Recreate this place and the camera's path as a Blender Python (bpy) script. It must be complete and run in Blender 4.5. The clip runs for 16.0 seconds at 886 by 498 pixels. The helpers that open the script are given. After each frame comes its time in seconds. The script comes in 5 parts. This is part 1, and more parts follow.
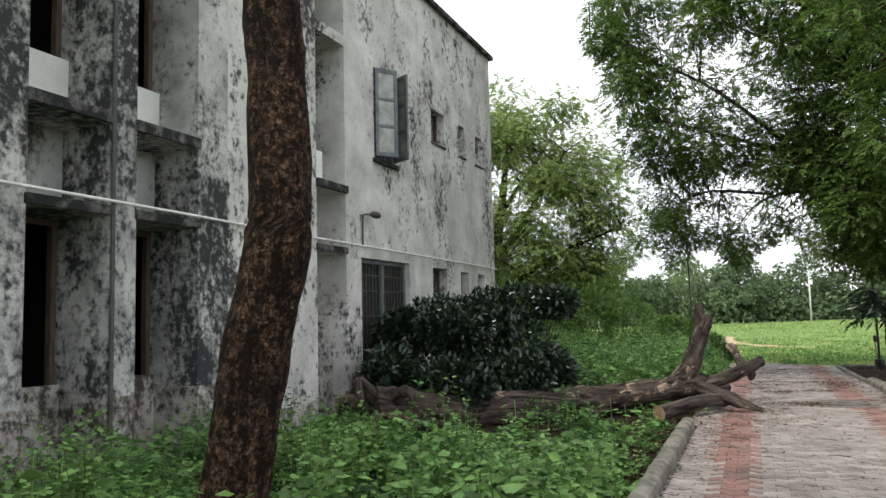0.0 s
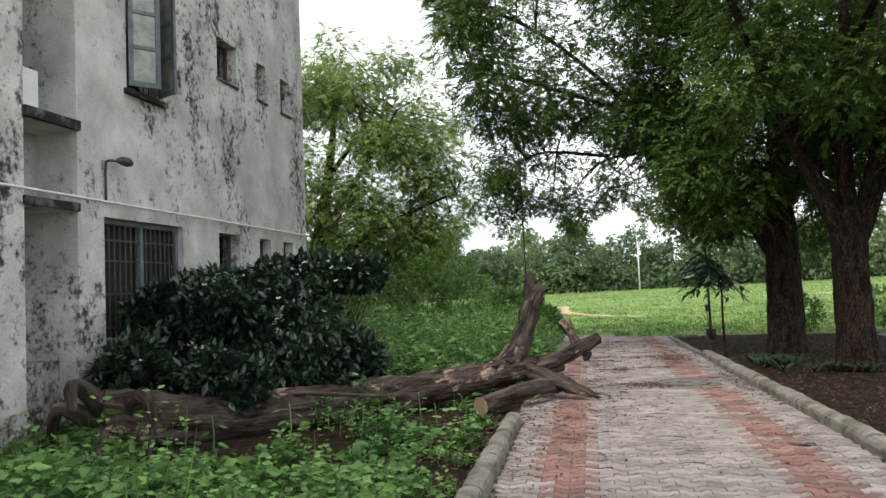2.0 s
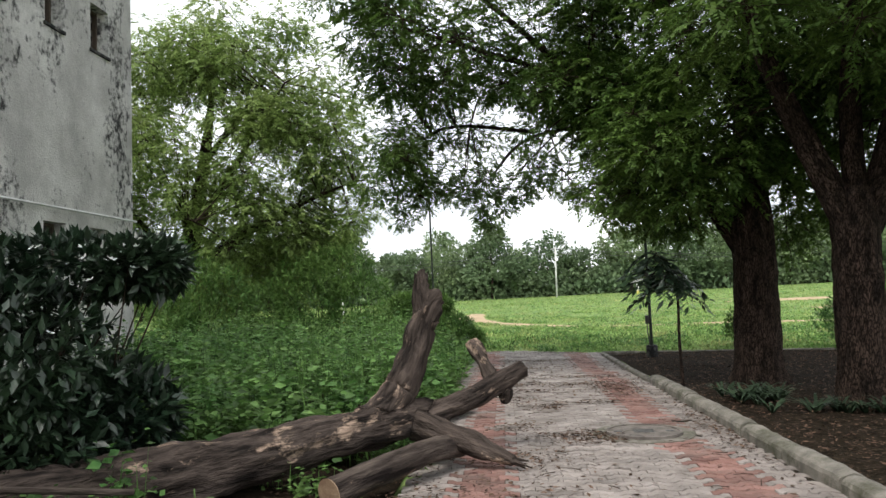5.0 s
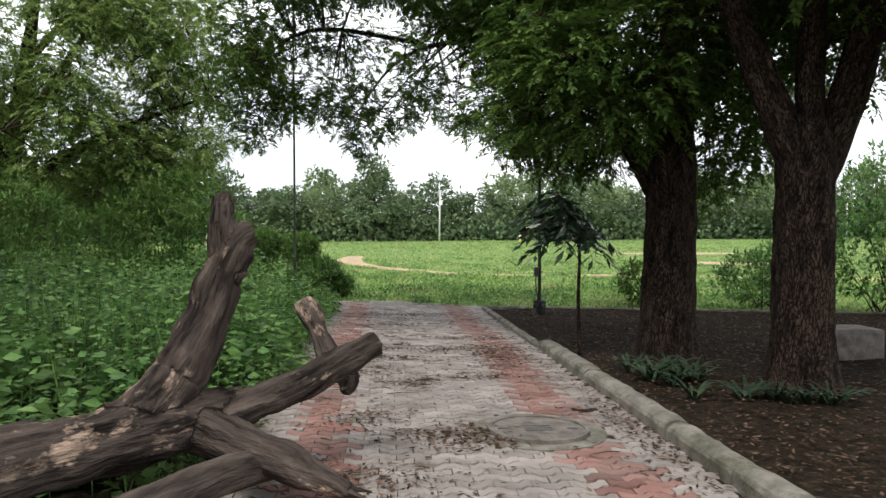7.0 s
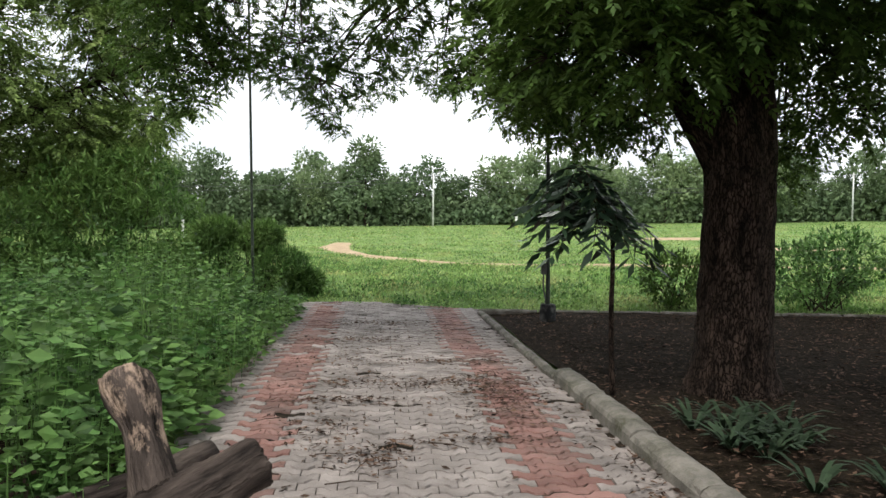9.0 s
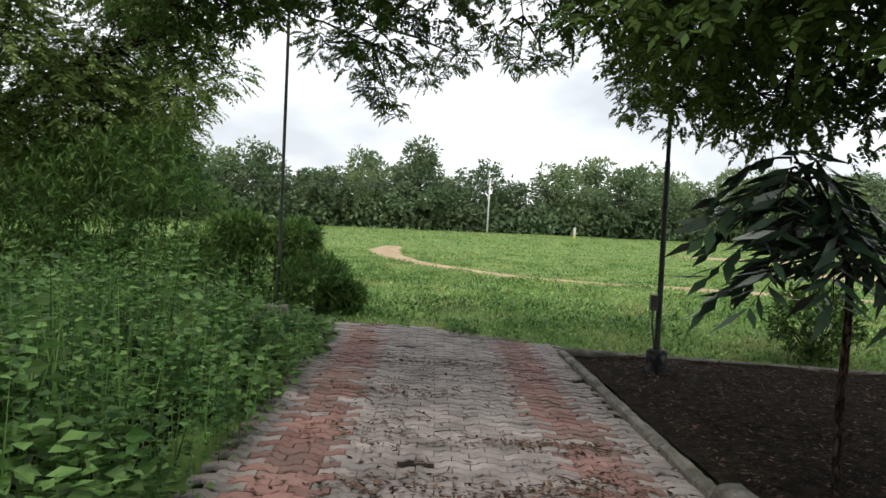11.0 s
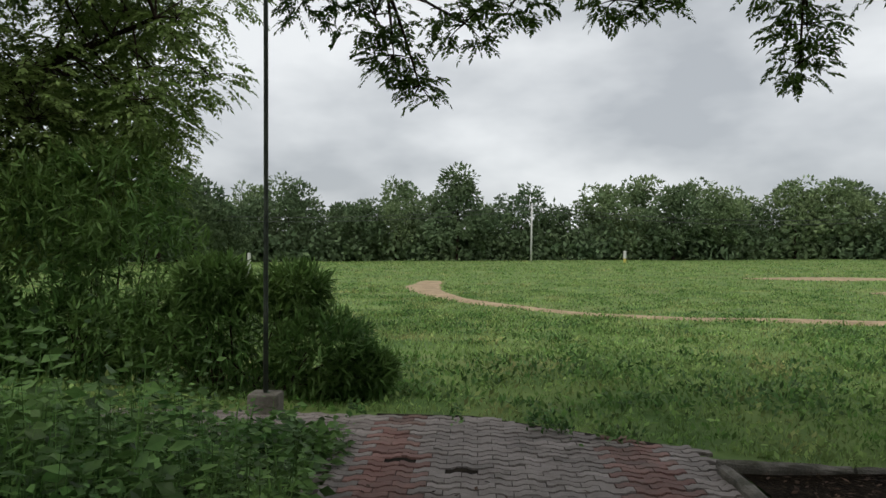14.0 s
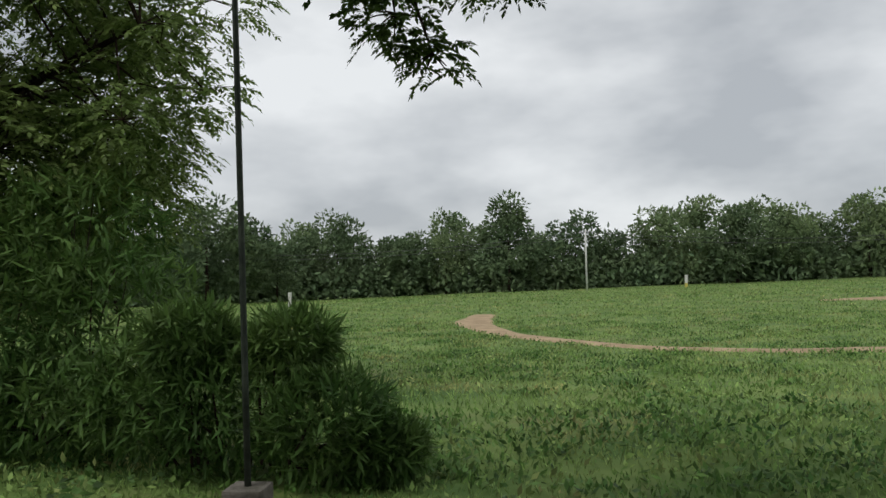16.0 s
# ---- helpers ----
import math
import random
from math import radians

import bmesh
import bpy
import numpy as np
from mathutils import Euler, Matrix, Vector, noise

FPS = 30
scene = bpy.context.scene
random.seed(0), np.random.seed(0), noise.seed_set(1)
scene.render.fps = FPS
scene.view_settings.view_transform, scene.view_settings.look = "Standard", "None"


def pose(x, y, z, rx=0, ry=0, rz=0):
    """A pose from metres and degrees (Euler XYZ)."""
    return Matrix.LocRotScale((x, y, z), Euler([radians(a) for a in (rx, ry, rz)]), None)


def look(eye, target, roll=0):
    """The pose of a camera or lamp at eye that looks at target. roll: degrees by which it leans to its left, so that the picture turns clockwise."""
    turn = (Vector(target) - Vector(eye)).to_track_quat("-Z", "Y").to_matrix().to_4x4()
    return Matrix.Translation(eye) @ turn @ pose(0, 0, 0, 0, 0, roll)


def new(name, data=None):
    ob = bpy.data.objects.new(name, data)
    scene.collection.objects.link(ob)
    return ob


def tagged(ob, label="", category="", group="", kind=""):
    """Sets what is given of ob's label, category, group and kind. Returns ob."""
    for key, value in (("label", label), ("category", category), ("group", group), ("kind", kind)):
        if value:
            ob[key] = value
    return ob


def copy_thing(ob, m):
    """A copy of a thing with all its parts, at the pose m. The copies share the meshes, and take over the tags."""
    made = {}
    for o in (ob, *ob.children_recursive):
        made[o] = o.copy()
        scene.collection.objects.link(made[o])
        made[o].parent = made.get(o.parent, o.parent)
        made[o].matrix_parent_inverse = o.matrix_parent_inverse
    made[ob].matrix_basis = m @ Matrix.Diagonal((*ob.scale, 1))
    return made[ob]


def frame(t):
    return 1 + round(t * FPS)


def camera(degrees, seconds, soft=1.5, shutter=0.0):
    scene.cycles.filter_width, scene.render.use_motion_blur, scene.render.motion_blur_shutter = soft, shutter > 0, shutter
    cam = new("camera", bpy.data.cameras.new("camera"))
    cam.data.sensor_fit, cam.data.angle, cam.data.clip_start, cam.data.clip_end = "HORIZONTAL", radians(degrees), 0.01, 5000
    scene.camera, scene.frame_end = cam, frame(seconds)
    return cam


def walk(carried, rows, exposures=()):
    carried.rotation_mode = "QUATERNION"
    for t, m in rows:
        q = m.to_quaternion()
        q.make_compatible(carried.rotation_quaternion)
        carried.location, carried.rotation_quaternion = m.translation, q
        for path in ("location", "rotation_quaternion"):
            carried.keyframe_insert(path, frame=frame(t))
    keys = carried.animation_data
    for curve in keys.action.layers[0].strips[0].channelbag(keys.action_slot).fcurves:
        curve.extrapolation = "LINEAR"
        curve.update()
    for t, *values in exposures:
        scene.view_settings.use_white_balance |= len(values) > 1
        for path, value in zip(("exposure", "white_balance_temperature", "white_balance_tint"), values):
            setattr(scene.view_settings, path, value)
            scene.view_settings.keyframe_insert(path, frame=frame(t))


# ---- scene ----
cam = camera(60.2, 16.0)
PATH = [
    (0, (0.359, -0.756, 1.521), (-0.389, 1.091, 1.698), -1.4),
    (0.5, (0.277, -0.295, 1.566), (-0.297, 1.612, 1.751), -2.1),
    (1, (0.245, 0.332, 1.549), (-0.287, 2.25, 1.749), -3.0),
    (1.5, (0.236, 0.98, 1.538), (-0.145, 2.94, 1.658), -3.0),
    (2, (0.321, 1.627, 1.518), (-0.05, 3.59, 1.612), -2.2),
    (2.5, (0.372, 2.183, 1.51), (0.01, 4.147, 1.622), -1.2),
    (3, (0.448, 2.839, 1.511), (0.035, 4.794, 1.595), -0.7),
    (3.2, (0.451, 3.091, 1.518), (-0.009, 5.036, 1.584), -0.7),
    (5.3, (0.261, 5.63, 1.479), (0.142, 7.624, 1.583), -1.7),
    (5.5, (0.273, 5.891, 1.488), (0.174, 7.886, 1.592), -1.5),
    (6, (0.309, 6.426, 1.455), (0.359, 8.426, 1.434), -0.3),
    (6.5, (0.416, 6.969, 1.425), (0.602, 8.956, 1.3), 1.5),
    (7, (0.486, 7.515, 1.447), (0.627, 9.509, 1.395), 0.8),
    (7.5, (0.559, 8.112, 1.472), (0.778, 10.1, 1.425), 1.0),
    (8, (0.649, 8.744, 1.451), (0.828, 10.733, 1.345), 1.6),
    (8.5, (0.702, 9.307, 1.488), (0.897, 11.294, 1.367), 1.1),
    (9, (0.792, 9.998, 1.494), (0.946, 11.99, 1.4), 0.7),
    (9.2, (0.789, 10.234, 1.496), (0.922, 12.229, 1.433), 0.2),
    (11.3, (0.636, 12.924, 1.488), (0.656, 14.922, 1.402), 3.9),
    (11.5, (0.595, 13.167, 1.466), (0.649, 15.166, 1.445), 4.2),
    (12, (0.558, 13.733, 1.51), (0.649, 15.731, 1.539), 3.7),
    (12.5, (0.565, 14.371, 1.544), (0.681, 16.367, 1.577), 2.9),
    (13, (0.546, 14.916, 1.555), (0.747, 16.906, 1.557), 2.5),
    (13.5, (0.552, 15.419, 1.54), (0.608, 17.418, 1.494), 1.9),
    (14, (0.502, 15.952, 1.527), (0.42, 17.951, 1.516), 0.9),
    (14.5, (0.508, 16.428, 1.529), (0.322, 18.419, 1.564), 0.2),
    (15, (0.515, 16.895, 1.546), (0.334, 18.886, 1.609), -0.2),
    (15.5, (0.53, 17.36, 1.545), (0.409, 19.355, 1.624), -1.8),
    (16, (0.54, 17.78, 1.54), (0.322, 19.767, 1.613), -1.3),
]
EXPOSURES = [(0, 1.2, 6500, 7), (3, 1.2, 6500, 7), (5.5, 1.1, 6500, 7), (9, 1.1, 6500, 7), (11.3, 0.62, 6500, 7), (12.0, 0.42, 6500, 7), (12.5, 0.33, 6500, 7), (13.2, 0.10, 6500, 7), (16, -0.10, 6500, 7)]
walk(cam, [(t, look(eye, target, roll)) for t, eye, target, roll in PATH], EXPOSURES)

# ---- world and light ----
SUN_DIR = (radians(58), radians(215))
world = bpy.data.worlds.new("overcast_sky")
scene.world = world
world.use_nodes = True
wn, wl = world.node_tree.nodes, world.node_tree.links
wn.clear()
w_out, w_bg, w_sky = wn.new("ShaderNodeOutputWorld"), wn.new("ShaderNodeBackground"), wn.new("ShaderNodeTexSky")
w_sky.sky_type, w_sky.sun_disc, w_sky.sun_elevation, w_sky.sun_rotation = "NISHITA", False, SUN_DIR[0], SUN_DIR[1]
w_dim = wn.new("ShaderNodeMix")
w_dim.data_type, w_dim.blend_type = "RGBA", "MULTIPLY"
w_dim.inputs[0].default_value = 1.0
w_dim.inputs[7].default_value = (0.1, 0.1, 0.1, 1)
wl.new(w_sky.outputs[0], w_dim.inputs[6])
w_tc, w_map, w_noise, w_ramp = wn.new("ShaderNodeTexCoord"), wn.new("ShaderNodeMapping"), wn.new("ShaderNodeTexNoise"), wn.new("ShaderNodeValToRGB")
w_map.inputs["Scale"].default_value = (1.3, 1.0, 2.8)
w_map.inputs["Location"].default_value = (0.35, 0.2, 0.1)
w_noise.inputs["Scale"].default_value, w_noise.inputs["Detail"].default_value, w_noise.inputs["Roughness"].default_value = 2.0, 5, 0.5
w_ramp.color_ramp.elements[0].position, w_ramp.color_ramp.elements[1].position = 0.38, 0.62
w_ramp.color_ramp.elements[0].color, w_ramp.color_ramp.elements[1].color = (0.50, 0.52, 0.56, 1), (0.92, 0.93, 0.96, 1)
w_mix = wn.new("ShaderNodeMix")
w_mix.data_type = "RGBA"
w_mix.inputs[0].default_value = 0.93
wl.new(w_tc.outputs["Generated"], w_map.inputs[0]); wl.new(w_map.outputs[0], w_noise.inputs["Vector"])
wl.new(w_noise.outputs[0], w_ramp.inputs[0]); wl.new(w_dim.outputs[2], w_mix.inputs[6]); wl.new(w_ramp.outputs[0], w_mix.inputs[7])
wl.new(w_mix.outputs[2], w_bg.inputs[0]); wl.new(w_bg.outputs[0], w_out.inputs[0])
w_bg.inputs[1].default_value = 1.0

sun_data = bpy.data.lights.new("sun", "SUN")
sun_data.energy, sun_data.angle, sun_data.color = 1.5, radians(25), (1.0, 0.97, 0.92)
sun = new("sun", sun_data)
sun.rotation_euler = (radians(90) - SUN_DIR[0], 0, radians(-35))


# ---- materials ----
def material(name, base, second, scale=8.0, rough=0.85, fine=60.0, bump=0.3, stretch=(1, 1, 1), vary=0.0, low=0.35, high=0.65, translucent=0.0, metal=0.0, stain=None, stain_scale=2.0, stain_cut=(0.5, 0.62), stain_stretch=(1, 1, 1), spec=0.3, cracks=None, grain=False, speckle=0.0):
    """Two-scale procedural surface: base and second mixed by noise, an optional stain with a shape of its own, fine bump, variation by object and island."""
    m = bpy.data.materials.new(name)
    m.use_nodes = True
    n, l = m.node_tree.nodes, m.node_tree.links
    p, out = n["Principled BSDF"], n["Material Output"]
    tc, mp = n.new("ShaderNodeTexCoord"), n.new("ShaderNodeMapping")
    geo = n.new("ShaderNodeNewGeometry")
    mp.inputs["Scale"].default_value = stretch
    at = n.new("ShaderNodeAttribute")
    at.attribute_name = "grain"
    l.new(at.outputs["Vector"] if grain else geo.outputs["Position"], mp.inputs[0])
    a, f = n.new("ShaderNodeTexNoise"), n.new("ShaderNodeTexNoise")
    a.inputs["Scale"].default_value, a.inputs["Detail"].default_value, a.inputs["Roughness"].default_value = scale, 6, 0.62
    f.inputs["Scale"].default_value, f.inputs["Detail"].default_value = fine, 3
    l.new(mp.outputs[0], a.inputs["Vector"]); l.new(mp.outputs[0], f.inputs["Vector"])
    ramp = n.new("ShaderNodeValToRGB")
    ramp.color_ramp.elements[0].position, ramp.color_ramp.elements[1].position = low, high
    ramp.color_ramp.elements[0].color, ramp.color_ramp.elements[1].color = (*base, 1), (*second, 1)
    l.new(a.outputs[0], ramp.inputs[0])
    col = ramp.outputs[0]
    if stain:
        sm, st, sr, mx = n.new("ShaderNodeMapping"), n.new("ShaderNodeTexNoise"), n.new("ShaderNodeValToRGB"), n.new("ShaderNodeMix")
        sm.inputs["Scale"].default_value = stain_stretch
        l.new(at.outputs["Vector"] if grain else geo.outputs["Position"], sm.inputs[0]); l.new(sm.outputs[0], st.inputs["Vector"])
        st.inputs["Scale"].default_value, st.inputs["Detail"].default_value, st.inputs["Roughness"].default_value = stain_scale, 10, 0.73
        sr.color_ramp.elements[0].position, sr.color_ramp.elements[1].position = stain_cut
        mould = st.outputs[0]
        if speckle:
            sp, sx = n.new("ShaderNodeTexNoise"), n.new("ShaderNodeMix")
            sp.inputs["Scale"].default_value, sp.inputs["Detail"].default_value, sp.inputs["Roughness"].default_value = 11.0, 9, 0.7
            sx.inputs[0].default_value = speckle
            l.new(geo.outputs["Position"], sp.inputs["Vector"]); l.new(mould, sx.inputs[2]); l.new(sp.outputs[0], sx.inputs[3])
            mould = sx.outputs[0]
        l.new(mould, sr.inputs[0])
        mx.data_type = "RGBA"
        l.new(sr.outputs[0], mx.inputs[0]); l.new(col, mx.inputs[6])
        mx.inputs[7].default_value = (*stain, 1)
        col = mx.outputs[2]
    crack_out = None
    if cracks:
        vo, cr, cm, warp = n.new("ShaderNodeTexVoronoi"), n.new("ShaderNodeMapRange"), n.new("ShaderNodeMix"), n.new("ShaderNodeMix")
        vo.feature = "DISTANCE_TO_EDGE"
        vo.inputs["Scale"].default_value = cracks[0]
        warp.data_type = "RGBA"
        warp.inputs[0].default_value = 0.12
        l.new(mp.outputs[0], warp.inputs[6]); l.new(a.outputs["Color"], warp.inputs[7]); l.new(warp.outputs[2], vo.inputs["Vector"])
        cr.inputs["From Max"].default_value = cracks[1]
        l.new(vo.outputs["Distance"], cr.inputs[0])
        cm.data_type = "RGBA"
        l.new(cr.outputs[0], cm.inputs[0]); l.new(col, cm.inputs[7])
        cm.inputs[6].default_value = (*(c * 0.35 for c in base), 1)
        col, crack_out = cm.outputs[2], cr.outputs[0]
    fm = n.new("ShaderNodeHueSaturation")
    fr = n.new("ShaderNodeMapRange")
    fr.inputs["To Min"].default_value, fr.inputs["To Max"].default_value = 0.8, 1.2
    l.new(f.outputs[0], fr.inputs[0])
    val = fr.outputs[0]
    if vary:
        oi, add, fract, vr, mul = n.new("ShaderNodeObjectInfo"), n.new("ShaderNodeMath"), n.new("ShaderNodeMath"), n.new("ShaderNodeMapRange"), n.new("ShaderNodeMath")
        add.operation, fract.operation, mul.operation = "ADD", "FRACT", "MULTIPLY"
        l.new(oi.outputs["Random"], add.inputs[0]); l.new(geo.outputs["Random Per Island"], add.inputs[1]); l.new(add.outputs[0], fract.inputs[0])
        vr.inputs["To Min"].default_value, vr.inputs["To Max"].default_value = 1 - vary, 1 + vary
        l.new(fract.outputs[0], vr.inputs[0]); l.new(vr.outputs[0], mul.inputs[0]); l.new(val, mul.inputs[1])
        val = mul.outputs[0]
    l.new(col, fm.inputs["Color"]); l.new(val, fm.inputs["Value"])
    l.new(fm.outputs[0], p.inputs["Base Color"])
    p.inputs["Roughness"].default_value, p.inputs["Metallic"].default_value, p.inputs["Specular IOR Level"].default_value = rough, metal, spec
    if bump:
        b, mm = n.new("ShaderNodeBump"), n.new("ShaderNodeMath")
        mm.operation = "ADD"
        l.new(crack_out or a.outputs[0], mm.inputs[0]); l.new(f.outputs[0], mm.inputs[1])
        b.inputs["Strength"].default_value, b.inputs["Distance"].default_value = bump, 0.02
        l.new(mm.outputs[0], b.inputs["Height"]); l.new(b.outputs[0], p.inputs["Normal"])
    if translucent:
        t, mix = n.new("ShaderNodeBsdfTranslucent"), n.new("ShaderNodeMixShader")
        mix.inputs[0].default_value = translucent
        l.new(fm.outputs[0], t.inputs[0]); l.new(p.outputs[0], mix.inputs[1]); l.new(t.outputs[0], mix.inputs[2]); l.new(mix.outputs[0], out.inputs[0])
    return m


PLASTER = material("weathered_plaster", (0.40, 0.385, 0.37), (0.64, 0.62, 0.60), 1.6, 0.95, 45, 0.45, stain=(0.045, 0.044, 0.045), stain_scale=0.75, stain_cut=(0.505, 0.575), stain_stretch=(1.2, 1.2, 0.55), speckle=0.42)
PLASTER_DARK = material("mouldy_plaster", (0.28, 0.275, 0.27), (0.54, 0.525, 0.51), 2.0, 0.95, 45, 0.45, stain=(0.035, 0.035, 0.038), stain_scale=0.9, stain_cut=(0.465, 0.55), stain_stretch=(1.2, 1.2, 0.5), speckle=0.42)
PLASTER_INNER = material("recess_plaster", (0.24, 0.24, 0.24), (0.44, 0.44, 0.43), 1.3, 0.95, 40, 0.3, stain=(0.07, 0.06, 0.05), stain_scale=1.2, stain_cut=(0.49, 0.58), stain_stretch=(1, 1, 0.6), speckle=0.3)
PLASTER_BASE = material("damp_plinth", (0.24, 0.215, 0.19), (0.50, 0.475, 0.45), 2.4, 0.95, 45, 0.5, stain=(0.055, 0.048, 0.042), stain_scale=1.6, stain_cut=(0.46, 0.54), stain_stretch=(1.2, 1.2, 0.8), speckle=0.45)
LEDGE = material("blackened_concrete", (0.02, 0.02, 0.021), (0.21, 0.20, 0.19), 6, 0.95, 60, 0.6, low=0.47, high=0.75)
WHITE_PANEL = material("white_painted_panel", (0.62, 0.62, 0.60), (0.74, 0.73, 0.71), 3, 0.8, 50, 0.2)
# Near-black that stands in for the shade inside the unlit rooms.
ROOM_GLOOM = material("painted_room_gloom", (0.018, 0.018, 0.018), (0.04, 0.038, 0.036), 2, 0.95, 30, 0.2)
WOOD_DARK = material("old_brown_wood", (0.06, 0.045, 0.035), (0.12, 0.09, 0.07), 6, 0.8, 60, 0.3, stretch=(4, 4, 0.8))
IRON = material("dark_painted_iron", (0.035, 0.034, 0.033), (0.085, 0.08, 0.075), 8, 0.6, 80, 0.2)
SHUTTER = material("blue_grey_shutter", (0.10, 0.115, 0.125), (0.18, 0.19, 0.20), 6, 0.75, 60, 0.3)
PVC = material("white_pipe", (0.55, 0.55, 0.54), (0.72, 0.72, 0.71), 6, 0.5, 60, 0.1)
BLACK_PIPE = material("dark_pipe", (0.05, 0.05, 0.05), (0.09, 0.09, 0.09), 6, 0.6, 60, 0.2)
STEEL = material("dull_steel", (0.30, 0.31, 0.31), (0.45, 0.45, 0.44), 6, 0.45, 60, 0.1, metal=0.7)
PAVER_GREY = material("grey_paver", (0.18, 0.154, 0.140), (0.315, 0.272, 0.250), 2.5, 0.75, 90, 0.4, vary=0.17, stain=(0.070, 0.054, 0.042), stain_scale=1.3, stain_cut=(0.54, 0.72))
PAVER_RED = material("red_paver", (0.175, 0.085, 0.070), (0.265, 0.150, 0.128), 1.6, 0.75, 90, 0.4, vary=0.24, stain=(0.13, 0.10, 0.085), stain_scale=1.1, stain_cut=(0.48, 0.68))
# Joint dirt, darkened so the shadow of deep joints is in the colour.
JOINT = material("joint_sand_shade", (0.012, 0.010, 0.008), (0.036, 0.028, 0.020), 9, 0.95, 60, 0.4, spec=0.05)
KERB = material("mossy_concrete", (0.11, 0.10, 0.085), (0.235, 0.212, 0.182), 5, 0.9, 70, 0.5, stain=(0.06, 0.06, 0.036), stain_scale=3, stain_cut=(0.47, 0.66))
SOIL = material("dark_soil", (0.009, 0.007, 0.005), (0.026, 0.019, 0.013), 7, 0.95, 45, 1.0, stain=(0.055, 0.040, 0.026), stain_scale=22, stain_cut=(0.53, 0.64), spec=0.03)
LITTER = material("dead_leaves", (0.026, 0.016, 0.012), (0.12, 0.075, 0.052), 6, 0.9, 50, 0.2, vary=0.8, spec=0.08)
GROUND = material("grassy_earth", (0.075, 0.14, 0.032), (0.18, 0.25, 0.07), 0.7, 0.95, 7, 0.6, stain=(0.24, 0.22, 0.10), stain_scale=0.3, stain_cut=(0.55, 0.72))
SAND = material("sandy_track", (0.28, 0.20, 0.12), (0.43, 0.32, 0.20), 2, 0.95, 30, 0.5)
BARK = material("neem_bark", (0.022, 0.016, 0.013), (0.105, 0.071, 0.054), 11, 0.95, 70, 1.0, stretch=(1.0, 1.0, 0.30), cracks=(44, 0.17), grain=True, spec=0.08)
BARK_SCALY = material("scaly_brown_bark", (0.030, 0.018, 0.013), (0.20, 0.122, 0.080), 24, 0.95, 100, 1.0, stretch=(1, 1, 0.9), low=0.42, high=0.66, stain=(0.016, 0.012, 0.010), stain_scale=8.0, stain_cut=(0.48, 0.58), stain_stretch=(1, 1, 0.45), cracks=(38, 0.16), grain=True, spec=0.1)
DEADWOOD = material("barkless_deadwood", (0.014, 0.010, 0.009), (0.125, 0.098, 0.082), 9, 0.85, 45, 1.0, stretch=(1.0, 1.0, 0.18), low=0.38, high=0.70, stain=(0.25, 0.18, 0.135), stain_scale=3.0, stain_cut=(0.60, 0.66), stain_stretch=(1, 1, 0.4), spec=0.12, grain=True)
DEADWOOD_BODY = material("weathered_trunk", (0.010, 0.0075, 0.0065), (0.118, 0.090, 0.076), 13, 0.85, 70, 1.0, stretch=(1.0, 1.0, 0.20), low=0.36, high=0.72, stain=(0.34, 0.245, 0.185), stain_scale=2.6, stain_cut=(0.56, 0.61), stain_stretch=(1.0, 1.0, 0.45), spec=0.12, grain=True)
CUTWOOD = material("sawn_log_end", (0.22, 0.14, 0.09), (0.34, 0.24, 0.16), 12, 0.9, 60, 0.3)
NEEM = material("neem_leaf", (0.048, 0.094, 0.019), (0.115, 0.18, 0.038), 0.9, 0.6, 12, 0, vary=0.45, translucent=0.36, spec=0.2)
NEEM_LIGHT = material("light_green_leaf", (0.135, 0.205, 0.056), (0.245, 0.315, 0.10), 0.7, 0.6, 12, 0, vary=0.45, translucent=0.46, spec=0.2)
WEED = material("weed_leaf", (0.048, 0.122, 0.030), (0.165, 0.275, 0.080), 1.6, 0.55, 12, 0, vary=0.6, translucent=0.36, spec=0.3)
GLOSSY = material("glossy_dark_leaf", (0.010, 0.023, 0.012), (0.028, 0.050, 0.024), 1.5, 0.36, 14, 0, vary=0.45, translucent=0.08, spec=0.5)
WILLOWY = material("narrow_green_leaf", (0.060, 0.125, 0.030), (0.130, 0.210, 0.056), 1.1, 0.6, 12, 0, vary=0.4, translucent=0.35, spec=0.2)
LILY = material("lily_leaf", (0.016, 0.030, 0.015), (0.042, 0.066, 0.034), 3, 0.7, 14, 0, vary=0.4, translucent=0.1, spec=0.2)
PETAL = material("white_petal", (0.72, 0.73, 0.72), (0.80, 0.80, 0.79), 9, 0.6, 60, 0, translucent=0.2)
GRASS = material("grass_blade", (0.105, 0.215, 0.050), (0.32, 0.42, 0.15), 0.75, 0.8, 3, 0, vary=0.55, translucent=0.42, spec=0.1, stain=(0.42, 0.36, 0.17), stain_scale=0.55, stain_cut=(0.51, 0.68))
# Far greens are lightened: distance haze is put into the leaf colours.
HAZED_LEAF = material("hazed_far_leaf", (0.125, 0.185, 0.092), (0.22, 0.28, 0.135), 0.25, 0.8, 2, 0, vary=0.35, translucent=0.35, spec=0.1)
HAZED_DARK = material("hazed_dark_leaf", (0.088, 0.136, 0.072), (0.155, 0.205, 0.104), 0.25, 0.8, 2, 0, vary=0.35, translucent=0.3, spec=0.1)
POLE_GREEN = material("dull_green_pole", (0.018, 0.025, 0.018), (0.05, 0.062, 0.045), 7, 0.6, 60, 0.2)
IRON_COVER = material("cast_cover", (0.085, 0.072, 0.063), (0.19, 0.165, 0.148), 9, 0.85, 90, 0.5)
PALE_POST = material("pale_concrete", (0.50, 0.50, 0.48), (0.64, 0.63, 0.60), 4, 0.8, 50, 0.2)
